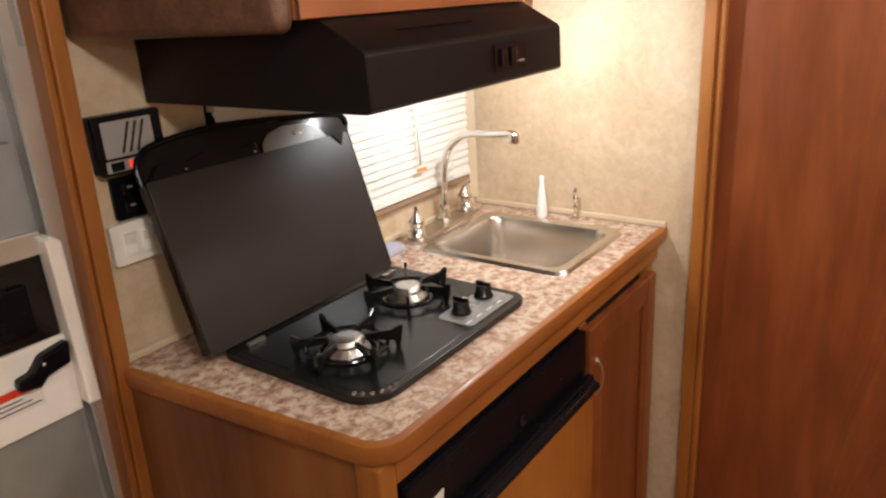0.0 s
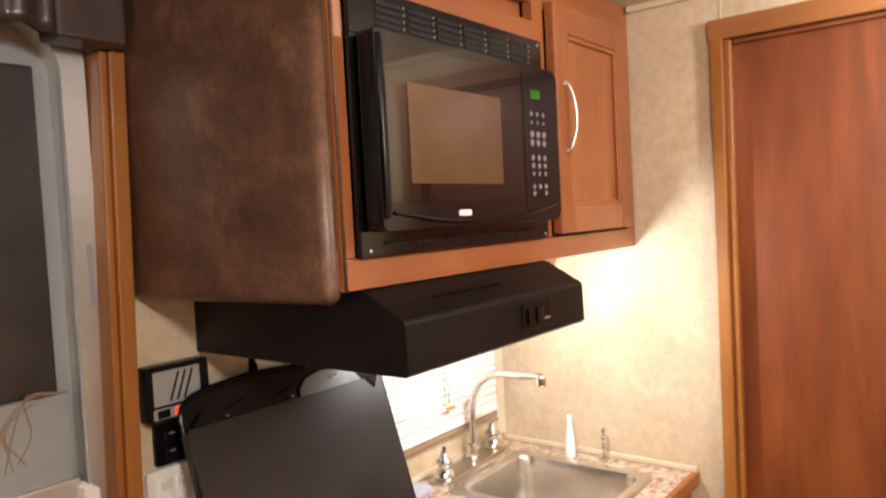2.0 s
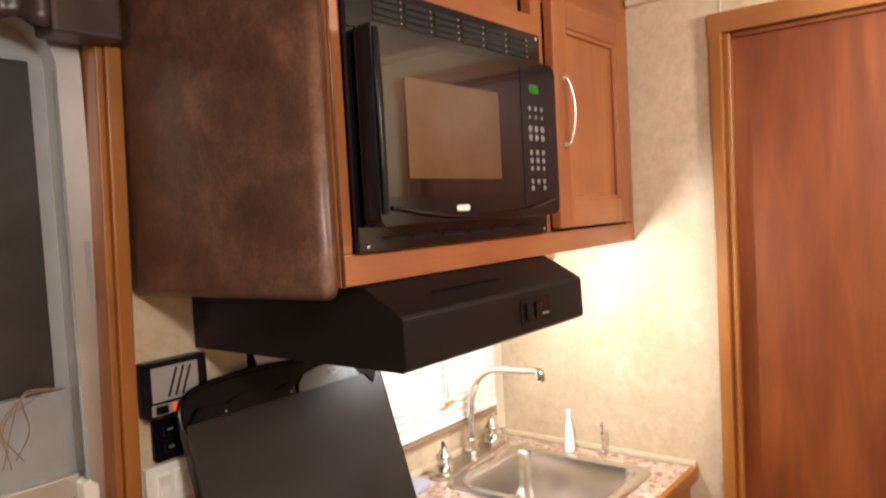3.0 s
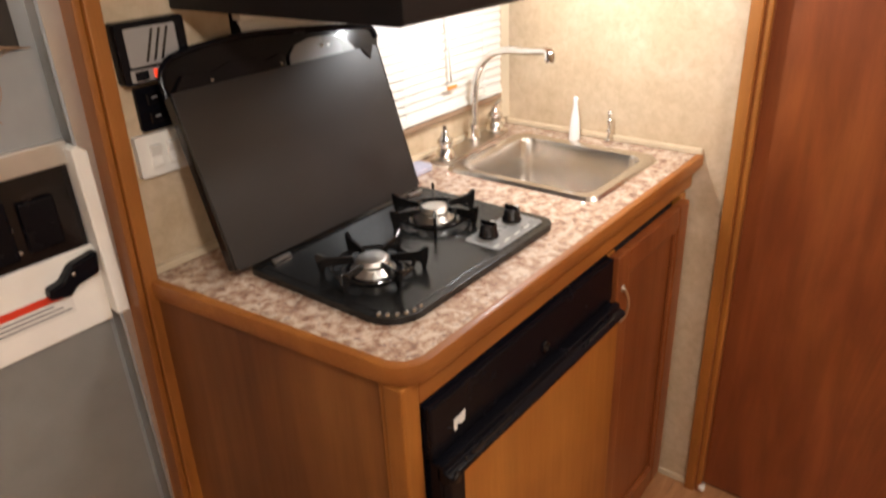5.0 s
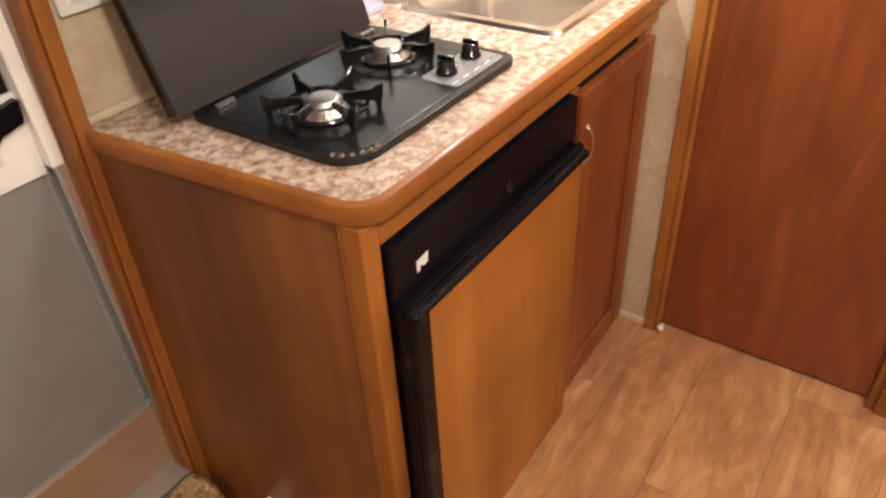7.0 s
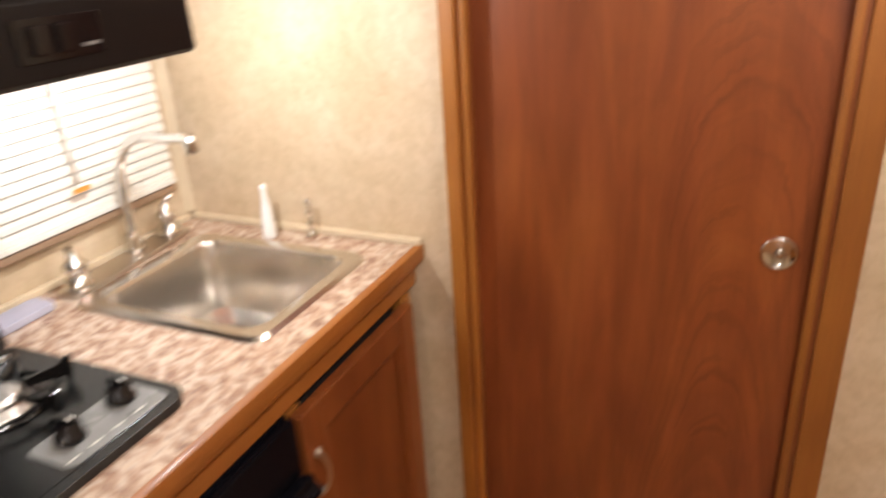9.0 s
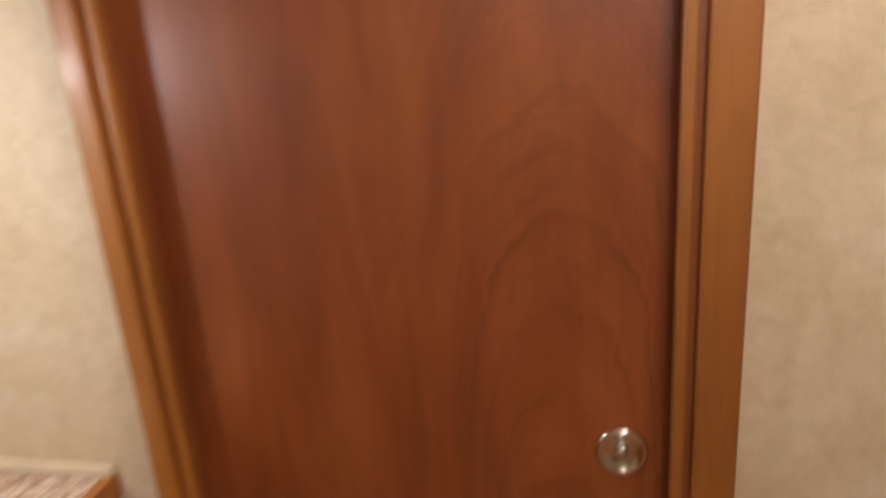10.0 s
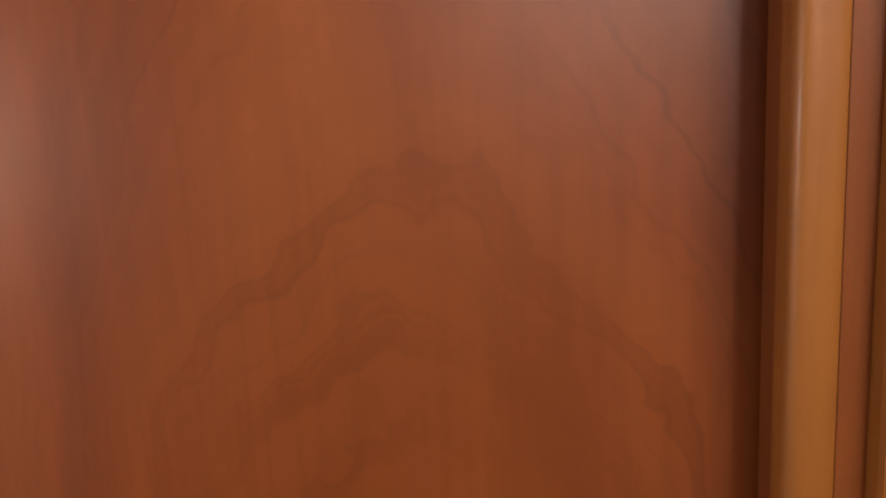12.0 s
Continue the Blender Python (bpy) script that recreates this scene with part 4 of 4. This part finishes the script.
def ceiling_light(x, y):
    l = thing("ceiling_light", "round lit ceiling lamp, placed out of view", "lamp", "ceiling lamps")
    m = pose(x, y, CEILING_Z, 180, 0, 0)
    part("base", lathe([(0.13, 0), (0.13, 0.012), (0.12, 0.02)], m, 32), WHITE, l)
    part("diffuser", lathe([(0.118, 0.02), (0.11, 0.033), (0.07, 0.04), (0.0005, 0.042)], m, 32), LENS_GLOW, l)
    return l


ceiling_light(0.64, -0.74)
ceiling_light(-0.4, -0.8)
# Added fixture for the unseen rear fill.
ceiling_light(-1.9, -0.5)


# ---- wall fittings by the entry ----
def monitor():
    p = thing("tank_monitor_panel", "black-framed monitor panel with grey face and red switch", "monitor panel")
    part("frame", prism(rounded(-0.004, 0.105, 1.196, 1.283, 0.005), 0.022, facing(0.5148), 0.003), BLACK_PLASTIC, p)
    face = part("face", prism(rounded(0.008, 0.088, 1.221, 1.274, 0.002), 0.001, facing(0.4928), 0.0003), GREY_PLATE, p, "grey printed face")
    for i in range(3):
        x = 0.033 + 0.012 * i
        part("slash", prism([(x, 1.226), (x + 0.004, 1.226), (x + 0.02, 1.27), (x + 0.016, 1.27)], 0.0005, facing(0.4917)), GLOSS_BLACK, face)
    low = part("lower_face", prism(rounded(0.006, 0.07, 1.2, 1.217, 0.002), 0.001, facing(0.4928), 0.0003), GREY_PLATE, p)
    part("rocker", box(0.012, 0.032, 0.489, 0.492, 1.202, 1.215, 0.001), BLACK_PLASTIC, low)
    part("red_switch", box(0.041, 0.054, 0.488, 0.492, 1.2025, 1.2145, 0.0015), RED_GLOW, low, "lit red rocker switch")
    return p


monitor()


def outlet():
    p = thing("black_outlet", "black double power outlet on the beige wall", "outlet")
    part("plate", prism(rounded(0.013, 0.083, 1.124, 1.189, 0.004), 0.008, facing(0.5148), 0.002), BLACK_PLASTIC, p)
    for z in (1.142, 1.17):
        s = part("socket", box(0.028, 0.06, 0.5045, 0.507, z - 0.009, z + 0.009, 0.002), GLOSS_BLACK, p)
        part("slot", box(0.036, 0.045, 0.5038, 0.5046, z + 0.001, z + 0.004), PRINT, s)
    return p


outlet()


def switches():
    p = thing("switch_plate", "white wall plate with three rocker switches", "switch")
    part("plate", prism(rounded(-0.006, 0.108, 1.056, 1.12, 0.004), 0.011, facing(0.5148), 0.003), WHITE, p)
    for i in range(3):
        x = 0.014 + 0.029 * i
        part("rocker", prism([(0.5045, 1.071), (0.4985, 1.071), (0.5015, 1.087), (0.4955, 1.105), (0.5045, 1.105)], 0.017, across(x), 0.001), WHITE, p)
    return p


switches()
tagged(linked("door_holder", box(-0.062, -0.024, 0.296, 0.334, 0.034, 0.14, 0.004), WHITE), "white plastic block on the cabinet's side panel", "door holder")


# ---- entry door ----
def post():
    p = thing("trim_entry", "honey-stained wooden post beside the entry door", "door casing")
    p["kind"] = "structure"
    lean = Matrix(((1, 0, 0.03, -0.036), (0, 1, 0, 0), (0, 0, 1, 0), (0, 0, 0, 1)))
    for name, x0, x1, y0, y1 in (("board", -0.0415, -0.0175, 0.489, 0.515), ("outer_board", -0.0535, -0.042, 0.495, 0.54)):
        bm = box(x0, x1, y0, y1, 0.0, 1.755, 0.003)
        bm.transform(lean)
        part(name, bm, HONEY, p)
    return p


post()


def entry_door():
    d = thing("door_2", "grey entry door with insect screen, dark window and white latch", "door")
    d["kind"] = "structure"
    fr = bmesh.new()
    out = rounded(-0.76, -0.07, 0.0, 1.835, (0, 0, 0.1, 0.1), 10)
    inn = rounded(-0.72, -0.105, 0.03, 1.79, (0, 0, 0.07, 0.07), 10)
    # aluminium jamb: uprights and rounded head
    v0 = [fr.verts.new((x, 0.53, z)) for x, z in out]
    v1 = [fr.verts.new((x, 0.53, z)) for x, z in inn]
    v2 = [fr.verts.new((x, 0.575, z)) for x, z in inn]
    v3 = [fr.verts.new((x, 0.575, z)) for x, z in out]
    n = len(v0)
    for a, b in ((v0, v1), (v1, v2), (v3, v0)):
        for i in range(n):
            fr.faces.new((a[i], a[(i + 1) % n], b[(i + 1) % n], b[i]))
    bmesh.ops.recalc_face_normals(fr, faces=fr.faces[:])
    part("jamb", fr, ALU_FRAME, d, "worn aluminium jamb with rounded top")
    part("slab", box(-0.76, -0.07, 0.57, 0.59, 0.0, 1.84), GREY_PALE, d)
    win = part("window", box(-0.62, -0.128, 0.562, 0.57, 1.262, 1.735, 0.004), DARK_PANE, d, "dark tinted window")
    rail = bmesh.new()
    box(-0.72, -0.112, 0.545, 0.562, 1.1, 1.135, 0.003, rail)
    part("screen_rail", rail, ALU_FRAME, d, "bright aluminium screen door rail")
    part("latch_hatch", box(-0.72, -0.118, 0.55, 0.562, 0.972, 1.1, 0.002), GLOSS_BLACK, d, "black latch hatch")
    stile = prism([(-0.002, 0.0), (0.018, 0.0), (0.017, 0.262), (0.004, 0.272), (-0.006, 0.268)], 0.036, facing(0.56) @ pose(-0.112, 0.855, 0), 0.003)
    st = part("latch_slider", stile, WHITE, d, "white slider stile of the screen hatch")
    part("pin", lathe([(0.004, 0), (0.004, 0.004), (0.002, 0.005)], pose(-0.108, 0.53, 1.118, 90, 0, 0), 12), STEEL, st)
    part("lower_rail", box(-0.72, -0.114, 0.545, 0.562, 0.842, 0.972, 0.003), WHITE, d, "white lower hatch rail")
    hd = part("handle", prism([(-0.2, 0.918), (-0.17, 0.912), (-0.158, 0.924), (-0.122, 0.932), (-0.118, 0.966), (-0.16, 0.958), (-0.178, 0.938), (-0.198, 0.934)], 0.022, facing(0.549), 0.005, seg=3), BLACK_PLASTIC, d, "black latch lever")
    hatch_parts = ((-0.2, 0.99, 0.05, 0.075), (-0.27, 0.985, 0.055, 0.09), (-0.36, 0.985, 0.06, 0.085))
    for x, z, w, hgt in hatch_parts:
        part("latch_block", box(x, x + w, 0.541, 0.5505, z, z + hgt, 0.004), BLACK_PLASTIC, d)
    for x, z in ((-0.215, 1.03), (-0.212, 0.995), (-0.16, 0.946)):
        part("screw", lathe([(0.0035, 0), (0.003, 0.0014), (0.0005, 0.002)], pose(x, 0.549 if z > 0.96 else 0.527, z, 90, 0, 0), 10), STEEL, d)
    lb = part("warning_label", box(-0.3, -0.165, 0.5438, 0.5448, 0.88, 0.922), LABEL, d, "white warning label with red band")
    part("red_band", box(-0.3, -0.165, 0.5428, 0.5438, 0.908, 0.9195), RED, lb)
    bm = bmesh.new()
    for i in range(3):
        box(-0.296, -0.17 - 0.012 * i, 0.5431, 0.5438, 0.886 + 0.007 * i, 0.8885 + 0.007 * i, 0, bm)
    part("print", bm, PRINT, lb, "unreadable grey text lines")
    part("screen_panel", box(-0.72, -0.118, 0.553, 0.562, 0.334, 0.842), SCREEN, d, "grey screen panel")
    part("upper_panel", box(-0.72, -0.118, 0.555, 0.562, 1.135, 1.26), GREY_PALE, d)
    part("screen_edge", box(-0.72, -0.105, 0.545, 0.562, 0.324, 0.334, 0.001), ALU_FRAME, d)
    part("kick_panel", box(-0.72, -0.105, 0.548, 0.562, 0.165, 0.324), TAN, d, "tan kick panel")
    part("jamb_label", box(-0.086, -0.078, 0.5288, 0.5298, 1.385, 1.475), GREY_PLATE, d, "small pale printed jamb sticker")
    d.location.x = 0.028
    part("bulb_seal", tube([(-0.106, 0.534, 0.04), (-0.106, 0.534, 1.72)], 0.003, 8), GREY_PALE, d)
    return d


entry_door()
twine = bmesh.new()
for i in range(5):
    rr = random.Random(20 + i)
    p0 = Vector((-0.098 + 0.008 * rr.random(), 0.556, 1.262))
    tube(curve([p0, p0 + Vector((-0.03 - 0.03 * rr.random(), -0.006, 0.006 * rr.random())), p0 + Vector((-0.05 - 0.04 * rr.random(), -0.004, -0.03 - 0.03 * rr.random())), p0 + Vector((-0.06 - 0.03 * rr.random(), -0.002, -0.07 - 0.03 * rr.random()))]), 0.0008, 6, twine)
tagged(linked("loose_twine", twine, TAN), "frayed brown twine caught at the door's window", "twine")
setting("entry_sill", box(-0.73, -0.08, 0.495, 0.562, 0.15, 0.165, 0.004), ALU_FRAME, "aluminium entry sill", "sill")


def step():
    bm = box(-0.9, -0.074, 0.4, 0.4945, 0.0, 0.168, 0.028, seg=5)
    bmesh.ops.subdivide_edges(bm, edges=bm.edges[:], cuts=5, use_grid_fill=True)
    for v in bm.verts:
        v.co += 0.006 * noise.noise_vector(v.co * 18) + 0.004 * noise.noise_vector(v.co * 70)
    for f in bm.faces:
        f.smooth = True
    tagged(linked("carpeted_step", bm, CARPET), "tan looped carpet over the entry step", "step")


step()


def valance():
    v = thing("entry_valance", "dark brown gathered valance over the entry door", "valance")
    bm = bmesh.new()
    n, k = 90, 10
    rows = []
    for j in range(k + 1):
        z = 1.765 + (CEILING_Z - 1.765) * j / k
        row = []
        for i in range(n + 1):
            x = -0.9 + 0.79 * i / n
            fold = 0.009 * math.sin(i * 1.15 + 0.8 * math.sin(i * 0.31)) * (0.5 + 0.5 * j / k)
            drop = 0.004 * math.sin(i * 0.9) if j == 0 else 0
            row.append(bm.verts.new((x, 0.462 + fold, z + drop)))
        rows.append(row)
    for a, b in zip(rows, rows[1:]):
        for i in range(n):
            bm.faces.new((a[i], a[i + 1], b[i + 1], b[i])).smooth = True
    cloth = part("gathered_cloth", bm, VALANCE, v, "gathered dark satin cloth")
    cloth.modifiers.new("thickness", "SOLIDIFY").thickness = 0.004
    part("end_board", box(-0.112, -0.016, 0.452, 0.512, 1.755, CEILING_Z, 0.006, seg=3), VALANCE, v, "padded dark brown end board")
    return v


valance()


# ---- floor planks ----
floor = setting("floor", box(-2.9, 1.5, -2.0, 0.514, -0.0042, -0.0028), DARK_GAP, "oak-look vinyl plank floor", "floor")


def planks():
    rng = random.Random(4)
    L_, W_ = 0.92, 0.212
    me = {}

    def mesh_for(x0, x1, y0, y1):
        key = (round(x1 - x0, 3), round(y1 - y0, 3))
        if key not in me:
            bm = box(-(x1 - x0) / 2, (x1 - x0) / 2, -(y1 - y0) / 2, (y1 - y0) / 2, -0.003, 0.0, 0.0006, seg=1)
            m = bpy.data.meshes.new("plank")
            bm.to_mesh(m)
            bm.free()
            m.materials.append(PLANK)
            me[key] = m
        return me[key]
    y = -0.031 + 3 * W_
    row = 0
    while y > -2.0:
        x = 0.5 - 5 * L_ + (0.0, 0.46, 0.23, 0.69)[row % 4] * L_
        while x < 1.45:
            a, b, c, d = max(x, -2.9), min(x + L_, 1.49), max(y - W_, -2.0), min(y, 0.514)
            if b - a > 0.02 and d - c > 0.02:
                p = new("plank", mesh_for(a, b - 0.0007, c, d - 0.0007))
                p.parent = floor
                p.location = ((a + b) / 2, (c + d) / 2, 0.0)
            x += L_
        y -= W_
        row += 1


planks()
